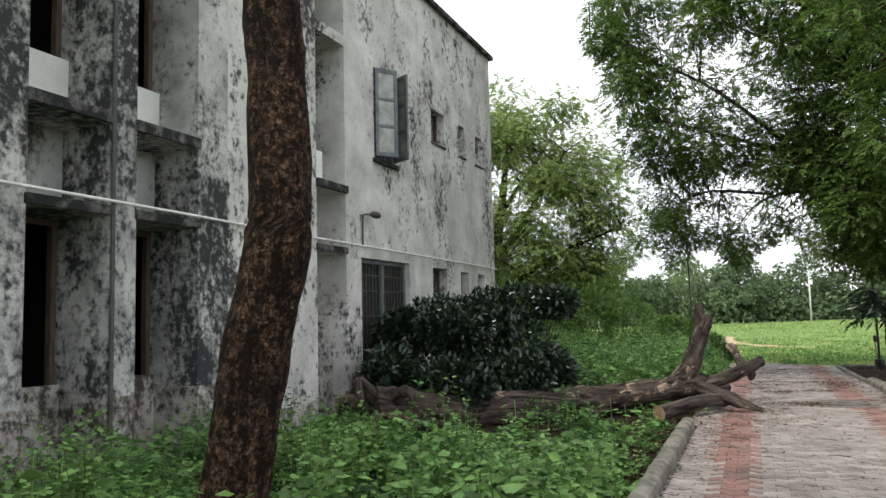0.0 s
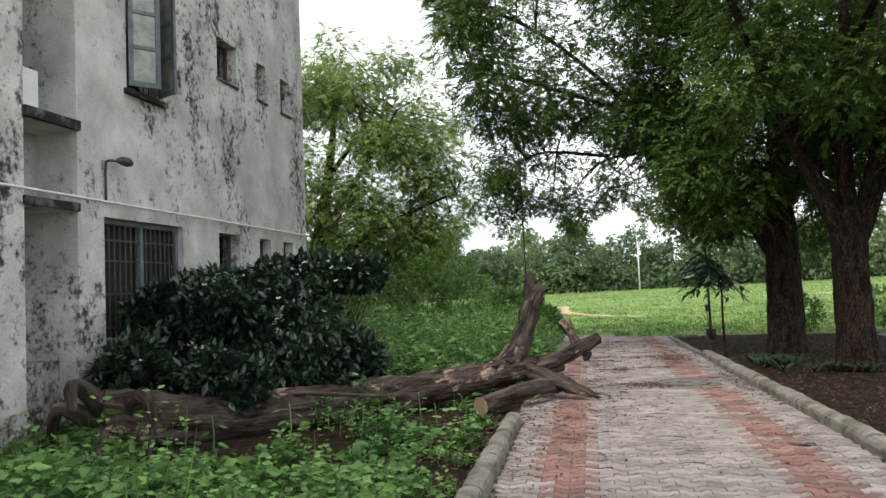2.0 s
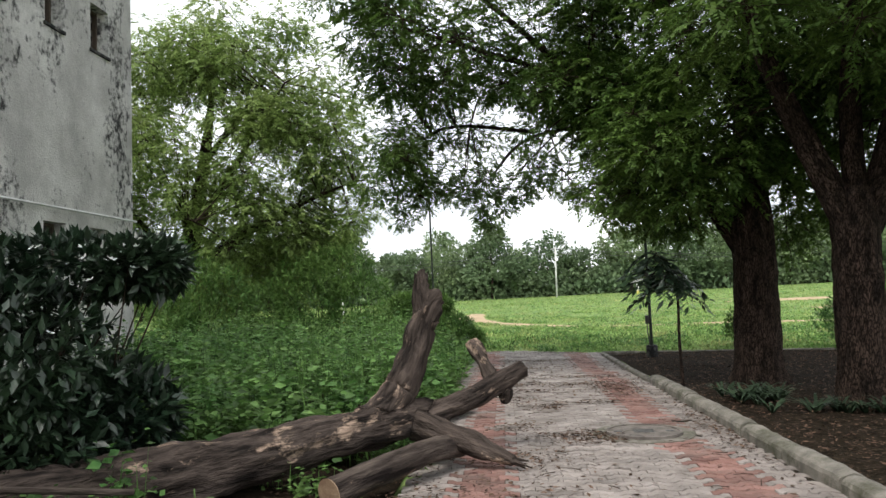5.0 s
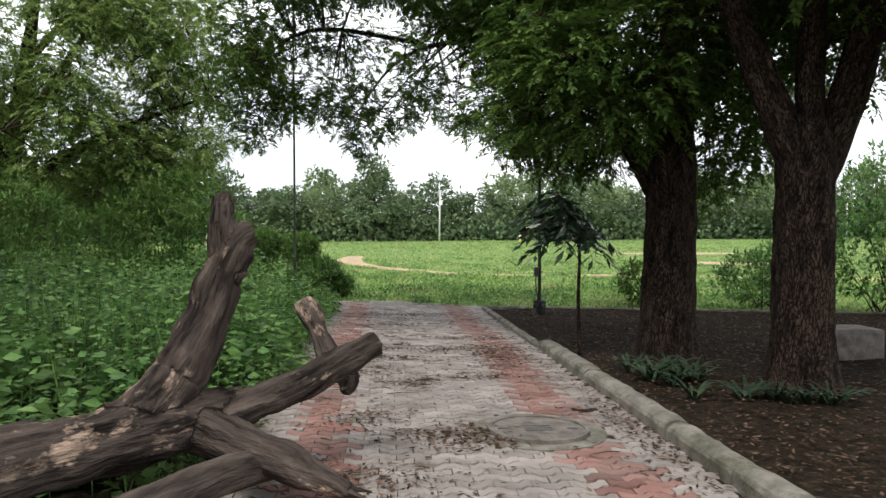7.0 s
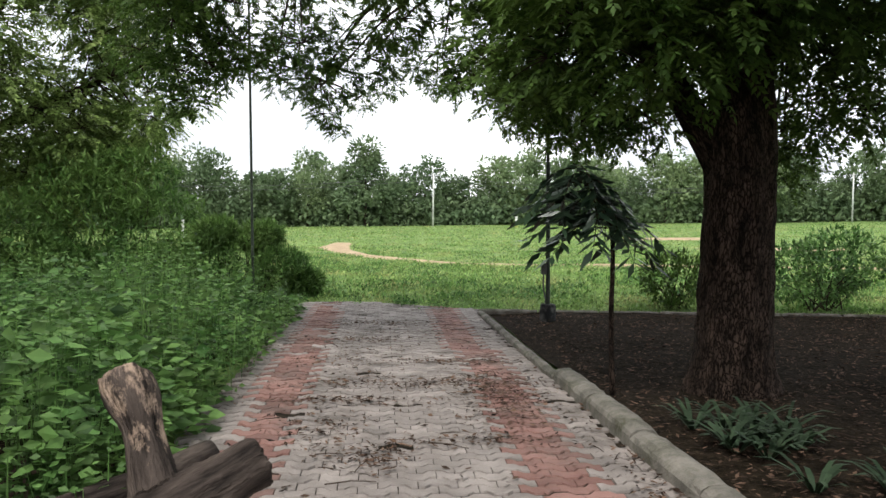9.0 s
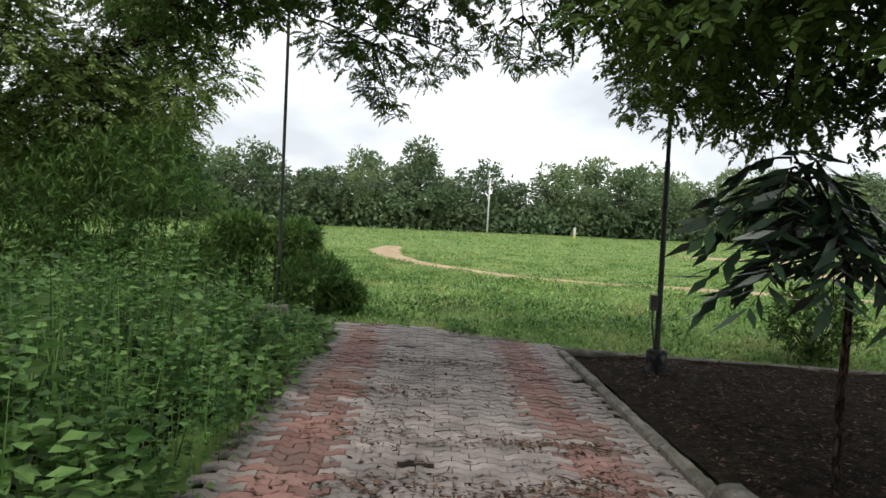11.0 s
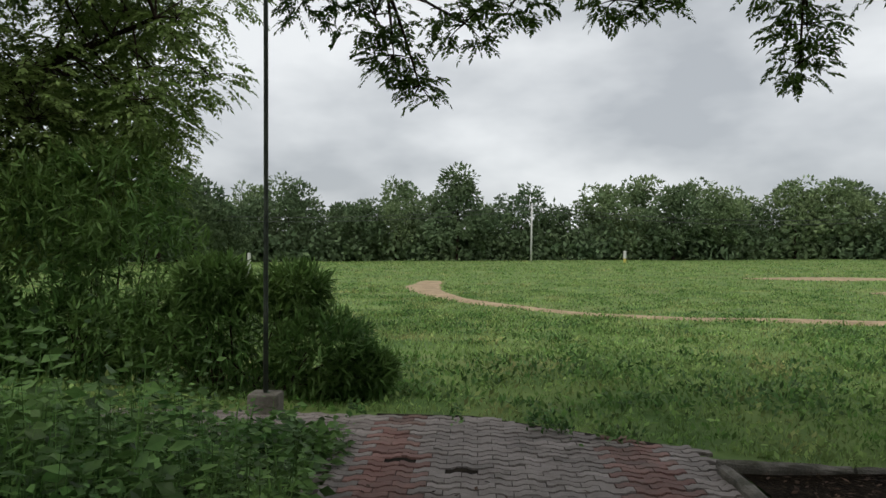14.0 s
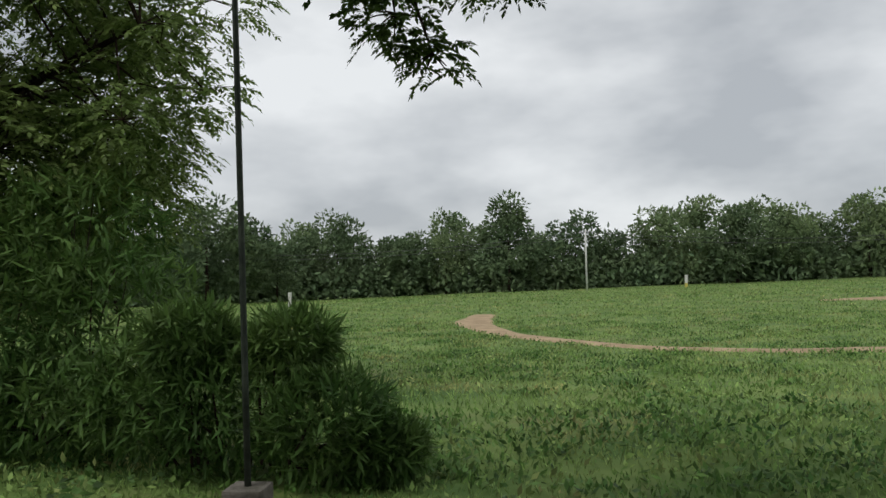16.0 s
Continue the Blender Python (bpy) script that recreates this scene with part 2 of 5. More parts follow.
YELLOW = material("yellow_paint", (0.50, 0.42, 0.10), (0.60, 0.50, 0.14), 4, 0.7, 50, 0.2)
GLASS = material("dusty_glass", (0.20, 0.21, 0.20), (0.34, 0.35, 0.33), 6, 0.25, 60, 0, spec=0.5)


# ---- mesh helpers ----
def mesh_of(name, verts, faces, mat, smooth=False):
    verts, faces = np.asarray(verts, dtype=np.float32), np.asarray(faces, dtype=np.int32)
    me, k = bpy.data.meshes.new(name), faces.shape[1]
    me.vertices.add(len(verts)); me.vertices.foreach_set("co", verts.ravel())
    me.loops.add(faces.size); me.loops.foreach_set("vertex_index", faces.ravel())
    me.polygons.add(len(faces)); me.polygons.foreach_set("loop_start", np.arange(0, faces.size, k, dtype=np.int32))
    me.polygons.foreach_set("use_smooth", np.full(len(faces), smooth))
    me.update(calc_edges=True)
    me.materials.append(mat)
    return me


def attach(name, me, parent=None, label=""):
    ob = new(name, me)
    ob.parent = parent
    if label:
        ob["label"] = label
    return ob


def part(name, bm, mat, parent=None, label="", smooth=False):
    me = bpy.data.meshes.new(name)
    bmesh.ops.recalc_face_normals(bm, faces=bm.faces)
    bm.to_mesh(me)
    bm.free()
    me.materials.append(mat)
    if smooth:
        me.polygons.foreach_set("use_smooth", np.full(len(me.polygons), True))
    return attach(name, me, parent, label)


def box(bm, x0, x1, y0, y1, z0, z1, bevel=0.0):
    r = bmesh.ops.create_cube(bm, size=1.0, matrix=Matrix.LocRotScale(((x0 + x1) / 2, (y0 + y1) / 2, (z0 + z1) / 2), None, (x1 - x0, y1 - y0, z1 - z0)))
    if bevel:
        edges = list({e for v in r["verts"] for e in v.link_edges})
        bmesh.ops.bevel(bm, geom=edges, offset=bevel, segments=2, affect="EDGES", profile=0.6)
    return bm


def boxes(*args, bevel=0.0):
    bm = bmesh.new()
    for a in args:
        box(bm, *a, bevel=bevel)
    return bm


def tube_arrays(points, radii, sides=8, rough=0.0, seed=0, ridges=0.0, lumpy=0.0, flat=None):
    """Vertices and quads of a tapered tube along points."""
    pts, rad = [Vector(p) for p in points], list(radii)
    vs, fs, rng = [], [], random.Random(seed)
    up = Vector((0.31, 0.17, 0.93))
    phase = [rng.uniform(-1, 1) for _ in range(sides)]
    run = 0.0
    for i, p in enumerate(pts):
        run += (p - pts[i - 1]).length if i else 0.0
        d = (pts[min(i + 1, len(pts) - 1)] - pts[max(i - 1, 0)]).normalized()
        a = d.cross(up if abs(d.dot(up)) < 0.95 else Vector((1, 0, 0))).normalized()
        b = d.cross(a)
        for k in range(sides):
            t = 2 * math.pi * k / sides
            r = rad[i] * (1 + rough * rng.uniform(-1, 1) + ridges * phase[k])
            if lumpy:
                r *= 1 + lumpy * (noise.noise((2.2 * math.cos(t) + seed, 2.2 * math.sin(t), run * 2.2)) + 0.6 * noise.noise((5 * math.cos(t) + seed, 5 * math.sin(t), run * 7.0)))
            if flat is not None:
                flat.append((r * math.cos(t) + seed * 0.37, r * math.sin(t), run))
            vs.append(p + a * (r * math.cos(t)) + b * (r * math.sin(t)))
    for i in range(len(pts) - 1):
        for k in range(sides):
            k2 = (k + 1) % sides
            fs.append((i * sides + k, i * sides + k2, (i + 1) * sides + k2, (i + 1) * sides + k))
    return vs, fs


def smooth_path(points, radii, per=5):
    """Catmull-Rom through the points, radii interpolated along."""
    p = [Vector(q) for q in points]
    p = [p[0] * 2 - p[1], *p, p[-1] * 2 - p[-2]]
    out, rad = [], []
    for i in range(1, len(p) - 2):
        for s in range(per):
            t = s / per
            out.append(0.5 * (2 * p[i] + (p[i + 1] - p[i - 1]) * t + (2 * p[i - 1] - 5 * p[i] + 4 * p[i + 1] - p[i + 2]) * t * t + (3 * p[i] - p[i - 1] - 3 * p[i + 1] + p[i + 2]) * t ** 3))
            rad.append(radii[i - 1] * (1 - t) + radii[i] * t)
    return [*out, p[-2]], [*rad, radii[-1]]


def limb_mesh(name, points, radii, mat, sides=10, per=5, rough=0.05, ridges=0.0, seed=0, cap=True, lumpy=0.0):
    pts, rad = smooth_path(points, radii, per)
    flat = []
    vs, fs = tube_arrays(pts, rad, sides, rough, seed, ridges, lumpy, flat)
    if cap:
        c0, c1, n = len(vs), len(vs) + 1, len(pts)
        vs += [pts[0], pts[-1]]
        flat += [(seed * 0.37, 0, flat[0][2]), (seed * 0.37, 0, flat[-1][2])]
    me = bpy.data.meshes.new(name)
    faces = [tuple(f) for f in fs]
    if cap:
        faces += [(c0, (k + 1) % sides, k) for k in range(sides)] + [(c1, (n - 1) * sides + k, (n - 1) * sides + (k + 1) % sides) for k in range(sides)]
    me.from_pydata([tuple(v) for v in vs], [], faces)
    me.polygons.foreach_set("use_smooth", np.full(len(me.polygons), True))
    me.materials.append(mat)
    me.update()
    me.attributes.new("grain", "FLOAT_VECTOR", "POINT").data.foreach_set("vector", np.array(flat, dtype=np.float32).ravel())
    return me


def rods(segments, mat, name, sides=4):
    """Many thin tapered rods (start, end, r0, r1) in one mesh."""
    vs, fs = [], []
    for a, b, r0, r1 in segments:
        v, f = tube_arrays([a, (Vector(a) + Vector(b)) / 2 + Vector((0, 0, 0.04 * (Vector(b) - Vector(a)).length)), b], [r0, (r0 + r1) / 2, r1], sides)
        o = len(vs)
        vs += v
        fs += [tuple(i + o for i in q) for q in f]
    return mesh_of(name, [tuple(v) for v in vs], fs, mat, True)


def unit(a):
    return a / np.maximum(np.linalg.norm(a, axis=-1, keepdims=True), 1e-9)


def leaf_quads(base, along, face, length, width, fold=0.0):
    """One pointed leaf (two triangles as a quad: base, side, tip, side) for each row."""
    along, side = unit(along), unit(np.cross(along, face))
    up = unit(np.cross(side, along))
    L, Wd = np.asarray(length)[:, None], np.asarray(width)[:, None]
    mid = base + along * L * 0.42 + up * (fold * Wd)
    v = np.stack([base, mid + side * Wd / 2, base + along * L, mid - side * Wd / 2], axis=1).reshape(-1, 3)
    f = np.arange(len(v)).reshape(-1, 4)
    return v, f


def sprigs(rng, base, heading, length, pairs, leaf, width, droop=0.5):
    """Pinnate sprigs: leaflets in pairs along a drooping stalk."""
    n = len(base)
    heading = unit(heading)
    flat = unit(np.cross(heading, np.array([0.0, 0, 1.0])) + rng.normal(0, 0.15, (n, 3)))
    top = unit(np.cross(flat, heading) + rng.normal(0, 0.25, (n, 3)))
    V = []
    for k in range(pairs):
        t = (k + 0.7) / pairs
        at = base + heading * (length * t)[:, None] - np.array([0, 0, 1.0]) * (droop * length * t * t)[:, None]
        size = leaf * (1.0 - 0.35 * abs(t - 0.45)) * rng.uniform(0.8, 1.2, n)
        for s in (-1, 1):
            d = flat * s + heading * 0.55 - np.array([0, 0, 0.35]) + rng.normal(0, 0.18, (n, 3))
            V.append(leaf_quads(at, d, top + rng.normal(0, 0.3, (n, 3)), size, size * width)[0])
    tip = base + heading * length[:, None] - np.array([0, 0, 1.0]) * (droop * length)[:, None]
    V.append(leaf_quads(tip, heading - np.array([0, 0, 0.9]), top, np.full(n, leaf), np.full(n, leaf * width))[0])
    v = np.concatenate(V)
    return v, np.arange(len(v)).reshape(-1, 4)


def in_ball(rng, n, shell=0.35):
    d = unit(rng.normal(0, 1, (n, 3)))
    return d * (rng.uniform(shell, 1, n) ** (1 / 2.2))[:, None]


def thing(name, label, category, at=(0, 0, 0), group="", kind=""):
    ob = new(name)
    ob.location = at
    ob.empty_display_size = 0.2
    return tagged(ob, label, category, group, kind)


def rise(y):
    """Height of the paving, which has settled unevenly along its length."""
    return 0.012 * noise.noise((0.35 * y, 0.0, 2.0))


def edge_y(x):
    """Far edge of the paving, cut back towards the bed."""
    return 22.85 if x < 0.5 else 22.85 - 0.55 * (x - 0.5)


def field_z(x, y):
    """The meadow dips, then climbs to the far trees and higher on one side."""
    t = min(max((y - 23.5) / 16.0, 0.0), 1.0)
    dip = -0.30 * t * t * (3 - 2 * t)
    u = min(max((y - 42.0) / 38.0, 0.0), 1.0)
    slope = 0.020 * min(max(x - 5.0, -45.0), 60.0) * min(max((y - 34.0) / 50.0, 0.0), 1.3)
    return 0.02 + dip + 0.46 * u * u * (3 - 2 * u) + slope + 0.10 * noise.noise((x * 0.09, y * 0.09, 0.3)) + 0.04 * noise.noise((x * 0.4, y * 0.4, 1.3))


def ground_z(x, y):
    """Height of the earth anywhere."""
    e = edge_y(x)
    if y > e + 2.0:
        return field_z(x, y)
    near = rise(y) - 0.055
    if x < -0.9:
        near += (0.10 * min((-0.9 - x) / 1.5, 1.0) + 0.03 * noise.noise((x * 0.8, y * 0.8, 0))) * min(max((21.9 - y) / 0.6, 0.0), 1.0)
    if y > e:
        t = (y - e) / 2.0
        return near * (1 - t) + field_z(x, y) * t
    return near


# ---- ground ----
def build_ground():
    """One sheet to the horizon, finer near the walk."""
    xs = sorted({*np.arange(-14, 16.01, 0.5).round(2), *np.arange(-60, 75, 3.0).round(2), -3000.0, -900.0, -300.0, -120.0, 130.0, 320.0, 900.0, 3000.0})
    ys = sorted({*np.arange(-6, 34.01, 0.5).round(2), *np.arange(34, 110, 2.0).round(2), -3000.0, -600.0, -120.0, -40.0, -15.0, 150.0, 260.0, 600.0, 1500.0, 4000.0})
    v = [(x, y, ground_z(x, y)) for y in ys for x in xs]
    n = len(xs)
    f = [(j * n + i, j * n + i + 1, (j + 1) * n + i + 1, (j + 1) * n + i) for j in range(len(ys) - 1) for i in range(n - 1)]
    return tagged(attach("ground", mesh_of("ground", v, f, GROUND, True)), "green grassy earth reaching to the far trees", "ground", kind="structure")


build_ground()

# ---- the derelict building ----
WX, BACK, Y0, Y1, TOP = -5.215, -5.92, -7.0, 16.18, 7.60


OPENINGS = [(3.78, 4.67, 0.0, 2.545), (3.78, 4.67, 2.645, 3.425), (3.78, 4.67, 3.545, 6.4),
            (5.01, 5.91, 0.0, 2.545), (5.01, 5.91, 2.645, 3.425), (5.01, 5.91, 3.545, 6.4),
            (8.36, 9.18, 0.0, 2.485), (8.36, 9.18, 2.585, 3.385), (8.36, 9.18, 3.505, 5.66), (8.36, 9.18, 5.82, 6.88),
            (9.65, 11.42, 0.78, 2.465), (10.15, 10.92, 4.11, 5.63),
            (12.55, 13.22, 4.89, 5.54), (14.01, 14.40, 4.89, 5.54), (15.05, 15.51, 4.88, 5.52),
            (12.48, 13.19, 1.92, 2.45), (13.96, 14.44, 1.92, 2.44), (15.00, 15.46, 1.92, 2.43),
            (12.75, 12.89, 7.22, 7.40), (13.90, 14.04, 7.20, 7.38), (15.16, 15.30, 7.17, 7.35)]


def wall_blocks(y_lo, y_hi, z_lo, z_hi):
    """Rectangles of the wall between its openings."""
    ys = sorted({y_lo, y_hi, *(v for o in OPENINGS for v in o[:2] if y_lo < v < y_hi)})
    out = []
    for a, b in zip(ys, ys[1:]):
        cuts = sorted((max(o[2], z_lo), min(o[3], z_hi)) for o in OPENINGS if o[0] <= a + 1e-6 and o[1] >= b - 1e-6 and o[3] > z_lo and o[2] < z_hi)
        z = z_lo
        for c0, c1 in cuts:
            if c0 - z > 1e-4:
                out.append((a, b, z, c0))
            z = max(z, c1)
        if z_hi - z > 1e-4:
            out.append((a, b, z, z_hi))
    return out


house = thing("apartment_block", "two-storey derelict block of grey plaster streaked with black mould", "building", (-8.5, 4.5, 0))
inv = Matrix.Translation((8.5, -4.5, 0))


def house_part(name, bm, mat, label="", smooth=False, parent=None):
    bmesh.ops.transform(bm, matrix=inv, verts=bm.verts)
    return part(name, bm, mat, parent or house, label, smooth)


def facade(name, y_lo, y_hi, z_lo, z_hi, mat, depth, label):
    for a, b, c, d in wall_blocks(y_lo, y_hi, z_lo, z_hi):
        house_part(name, boxes((WX - depth, WX, a, b, c, d)), mat, label)


facade("front_wall", Y0, 6.42, 0.85, TOP, PLASTER_DARK, 0.70, "blackened plaster wall with deep bays")
facade("front_wall", 6.42, 9.42, 0.42, TOP, PLASTER, 0.70, "grey plaster wall streaked with mould")
facade("front_wall", 9.42, Y1, 0.42, TOP, PLASTER, 0.30, "pale grey plaster wall streaked with mould")
facade("plinth", Y0, 6.42, -0.2, 0.85, PLASTER_BASE, 0.69, "damp peeling plaster plinth")
facade("plinth", 6.42, 9.42, -0.2, 0.42, PLASTER_BASE, 0.69, "damp peeling plaster plinth")
facade("plinth", 9.42, Y1, -0.2, 0.42, PLASTER_BASE, 0.295, "damp peeling plaster plinth")
house_part("end_wall", boxes((-11.6, WX - 0.302, Y1 - 0.30, Y1 - 0.003, -0.2, TOP)), PLASTER, "stained plaster end wall")
house_part("end_wall", boxes((-11.6, WX - 0.702, Y0 + 0.003, Y0 + 0.30, -0.2, TOP)), PLASTER)
house_part("rear_wall", boxes((-11.9, -11.6, Y0, Y1, -0.2, TOP)), PLASTER)
house_part("roof_slab", boxes((-12.0, WX + 0.10, Y0 - 0.1, Y1 + 0.10, TOP, TOP + 0.09), bevel=0.012), LEDGE, "blackened concrete roof slab")
# Floor and inner wall behind the openings, with the gloom in their colour.
house_part("upper_floor", boxes((-11.6, WX - 0.72, Y0 + 0.3, Y1 - 0.3, 2.95, 3.10)), ROOM_GLOOM)
house_part("inner_wall", boxes((-8.6, -8.45, Y0 + 0.3, Y1 - 0.3, 0, 2.94), (-8.6, -8.45, Y0 + 0.3, Y1 - 0.3, 3.11, TOP - 0.01)), ROOM_GLOOM)

for y0, y1 in ((3.78, 4.67), (5.01, 5.91)):
    house_part("ledge", boxes((BACK, WX + 0.035, y0 - 0.02, y1 + 0.02, 2.547, 2.643), bevel=0.012), LEDGE, "blackened concrete ledge")
    house_part("ledge", boxes((BACK, WX + 0.035, y0 - 0.02, y1 + 0.02, 3.427, 3.543), bevel=0.012), LEDGE, "blackened concrete ledge")
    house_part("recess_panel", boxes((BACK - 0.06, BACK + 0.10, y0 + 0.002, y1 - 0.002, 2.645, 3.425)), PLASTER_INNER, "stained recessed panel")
    house_part("parapet_panel", boxes((BACK + 0.08, BACK + 0.16, y0 + 0.002, y1 - 0.002, 3.545, 4.12), bevel=0.006), WHITE_PANEL, "white painted parapet panel")
    house_part("sill_wall", boxes((BACK, BACK + 0.12, y0 + 0.002, y1 - 0.002, -0.1, 0.97), bevel=0.01), PLASTER_BASE, "damp sill wall with peeling plaster")
    for z0, z1 in ((0.97, 2.545), (4.12, 6.4)):
        fr = house_part("window_frame", boxes((BACK - 0.02, BACK + 0.05, y0, y0 + 0.06, z0, z1), (BACK - 0.02, BACK + 0.05, y1 - 0.06, y1, z0, z1), (BACK - 0.02, BACK + 0.05, y0 + 0.06, y1 - 0.06, z1 - 0.06, z1), (BACK - 0.02, BACK + 0.05, (y0 + y1) / 2 - 0.03, (y0 + y1) / 2 + 0.03, z0, z1 - 0.06)), WOOD_DARK, "dark brown wooden window frame")
        house_part("shutter", boxes((BACK - 0.01, BACK + 0.02, y0 + 0.062, (y0 + y1) / 2 - 0.032, z0, z1 - 0.062), bevel=0.004), WOOD_DARK, "closed brown wooden shutter", parent=None)

# stair bay
house_part("ledge", boxes((BACK, WX + 0.03, 8.34, 9.2, 2.487, 2.583), bevel=0.012), LEDGE, "blackened concrete ledge")
house_part("ledge", boxes((BACK, WX + 0.05, 8.34, 9.2, 3.387, 3.503), bevel=0.012), LEDGE, "blackened concrete ledge")
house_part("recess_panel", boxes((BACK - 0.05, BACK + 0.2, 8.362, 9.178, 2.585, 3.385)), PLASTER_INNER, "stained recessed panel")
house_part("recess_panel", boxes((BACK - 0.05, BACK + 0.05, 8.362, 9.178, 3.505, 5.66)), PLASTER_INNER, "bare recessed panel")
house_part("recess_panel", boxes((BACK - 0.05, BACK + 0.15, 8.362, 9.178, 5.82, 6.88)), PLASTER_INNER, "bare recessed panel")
house_part("parapet_panel", boxes((WX - 0.22, WX - 0.14, 8.362, 8.76, 3.505, 3.96), bevel=0.006), WHITE_PANEL, "white painted parapet panel")
house_part("back_door", boxes((BACK - 0.04, BACK, 8.362, 9.178, 0.0, 2.485)), WHITE_PANEL, "grey closed door panel at the back of a recess")
house_part("door_threshold", boxes((BACK, WX - 0.25, 8.362, 9.178, -0.1, 0.85), bevel=0.01), PLASTER_BASE, "damp half-height wall in the recess")

# window grille
gr = house_part("window_frame", boxes((WX - 0.14, WX - 0.08, 9.652, 9.71, 0.78, 2.465), (WX - 0.14, WX - 0.08, 11.36, 11.418, 0.78, 2.465), (WX - 0.14, WX - 0.08, 9.71, 11.36, 2.40, 2.463), (WX - 0.14, WX - 0.08, 9.71, 11.36, 0.782, 0.82), (WX - 0.14, WX - 0.075, 10.5, 10.56, 0.82, 2.40), bevel=0.004), SHUTTER, "grey painted window frame")
for i in range(15):
    y = 9.76 + i * 0.112
    if abs(y - 10.53) > 0.05:
        bm = bmesh.new()
        bmesh.ops.create_cone(bm, cap_ends=True, segments=6, radius1=0.011, radius2=0.011, depth=1.58, matrix=pose(WX - 0.10, y, 1.61))
        b = house_part("grille_bar", bm, IRON)
for z in (1.15, 1.55, 1.95, 2.2):
    house_part("grille_rail", boxes((WX - 0.108, WX - 0.094, 9.71, 11.36, z, z + 0.022)), IRON)
house_part("window_pane", boxes((WX - 0.20, WX - 0.19, 9.66, 11.41, 0.76, 2.46)), ROOM_GLOOM, "near-black pane with the unlit room's gloom in its colour")
house_part("window_sill", boxes((WX - 0.05, WX + 0.06, 9.57, 11.48, 0.71, 0.778), bevel=0.01), LEDGE, "blackened window sill")

# open casement on the upper floor
house_part("window_frame", boxes((WX - 0.12, WX - 0.05, 10.152, 10.20, 4.11, 5.63), (WX - 0.12, WX - 0.05, 10.87, 10.918, 4.11, 5.63), (WX - 0.12, WX - 0.05, 10.20, 10.87, 5.585, 5.628), (WX - 0.12, WX - 0.05, 10.20, 10.87, 4.112, 4.16)), SHUTTER, "grey wooden casement frame")
house_part("window_sill", boxes((WX - 0.04, WX + 0.07, 10.08, 10.99, 4.04, 4.108), bevel=0.01), LEDGE, "blackened window sill")


def casement(hinge_y, angle, width, label):
    """A shutter of stiles, rails and panes, hinged at the wall."""
    frame_bm = boxes((0, 0.035, 0, 0.06, 0, 1.46), (0, 0.035, width - 0.06, width, 0, 1.46), (0, 0.035, 0.06, width - 0.06, 0, 0.07), (0, 0.035, 0.06, width - 0.06, 1.39, 1.46), (0, 0.035, 0.06, width - 0.06, 0.48, 0.53), (0, 0.035, 0.06, width - 0.06, 0.93, 0.98), bevel=0.004)
    m = pose(WX + 0.01, hinge_y, 4.15, 0, 0, angle)
    bmesh.ops.transform(frame_bm, matrix=m, verts=frame_bm.verts)
    leaf = house_part("casement", frame_bm, SHUTTER, label)
    for z0, z1 in ((0.07, 0.48), (0.53, 0.93), (0.98, 1.39)):
        pane = boxes((0.013, 0.021, 0.06, width - 0.06, z0, z1))
        bmesh.ops.transform(pane, matrix=m, verts=pane.verts)
        house_part("pane", pane, GLASS, "dusty grey pane", parent=leaf)


casement(10.17, -38, 0.40, "grey casement standing half open")
casement(10.9, 180 + 62, 0.40, "grey casement standing wide open")
for y in (10.3, 10.42, 10.54, 10.66, 10.78):
    bm = bmesh.new()
    bmesh.ops.create_cone(bm, cap_ends=True, segments=6, radius1=0.008, radius2=0.008, depth=1.44, matrix=pose(WX - 0.09, y, 4.91))
    house_part("grille_bar", bm, IRON)
for y0, y1, z0, z1 in OPENINGS[12:18]:
    house_part("window_frame", boxes((WX - 0.22, WX - 0.16, y0, y0 + 0.035, z0, z1), (WX - 0.22, WX - 0.16, y1 - 0.035, y1, z0, z1), (WX - 0.22, WX - 0.16, y0 + 0.035, y1 - 0.035, z1 - 0.035, z1)), WOOD_DARK)
    house_part("window_sill", boxes((WX - 0.25, WX + 0.025, y0 - 0.03, y1 + 0.03, z0 - 0.045, z0 - 0.002), bevel=0.006), LEDGE)

# pipes and bracket lamp on the wall
pipe = attach("wall_pipe", limb_mesh("wall_pipe", [(WX + 0.045, Y0, 2.72), (WX + 0.06, 4.0, 2.68), (WX + 0.06, 8.0, 2.645), (WX + 0.05, Y1, 2.605)], [0.016] * 4, PVC, 8, 12, 0))
tagged(pipe, "long thin white pipe fixed along the wall", "pipe")
pipe = attach("wall_pipe", limb_mesh("wall_pipe", [(WX + 0.03, 4.69, -0.05), (WX + 0.03, 4.69, 3.0), (WX + 0.03, 4.68, TOP)], [0.022] * 3, BLACK_PIPE, 8, 3, 0))
tagged(pipe, "dark vertical drain pipe beside a pillar", "pipe")
lamp = thing("wall_lamp", "small grey lamp on a bent pipe arm", "lamp", (WX, 9.65, 2.66))
attach("arm", limb_mesh("arm", [(0.03, 0, 0), (0.035, 0, 0.40), (0.05, 0.03, 0.47), (0.11, 0.14, 0.475)], [0.015] * 4, IRON, 8, 5, 0), lamp)
attach("lamp_head", limb_mesh("lamp_head", [(0.10, 0.11, 0.478), (0.13, 0.18, 0.485), (0.16, 0.25, 0.475), (0.18, 0.30, 0.455)], [0.02, 0.055, 0.06, 0.03], IRON, 10, 4, 0), lamp)
bm = boxes((0.0, 0.03, -0.04, 0.04, 0.36, 0.47), bevel=0.004)
part("bracket", bm, STEEL, lamp)

# ---- kerbs ----
def kerb_x(y):
    return 2.40 - 0.029 * (y - 13.7)


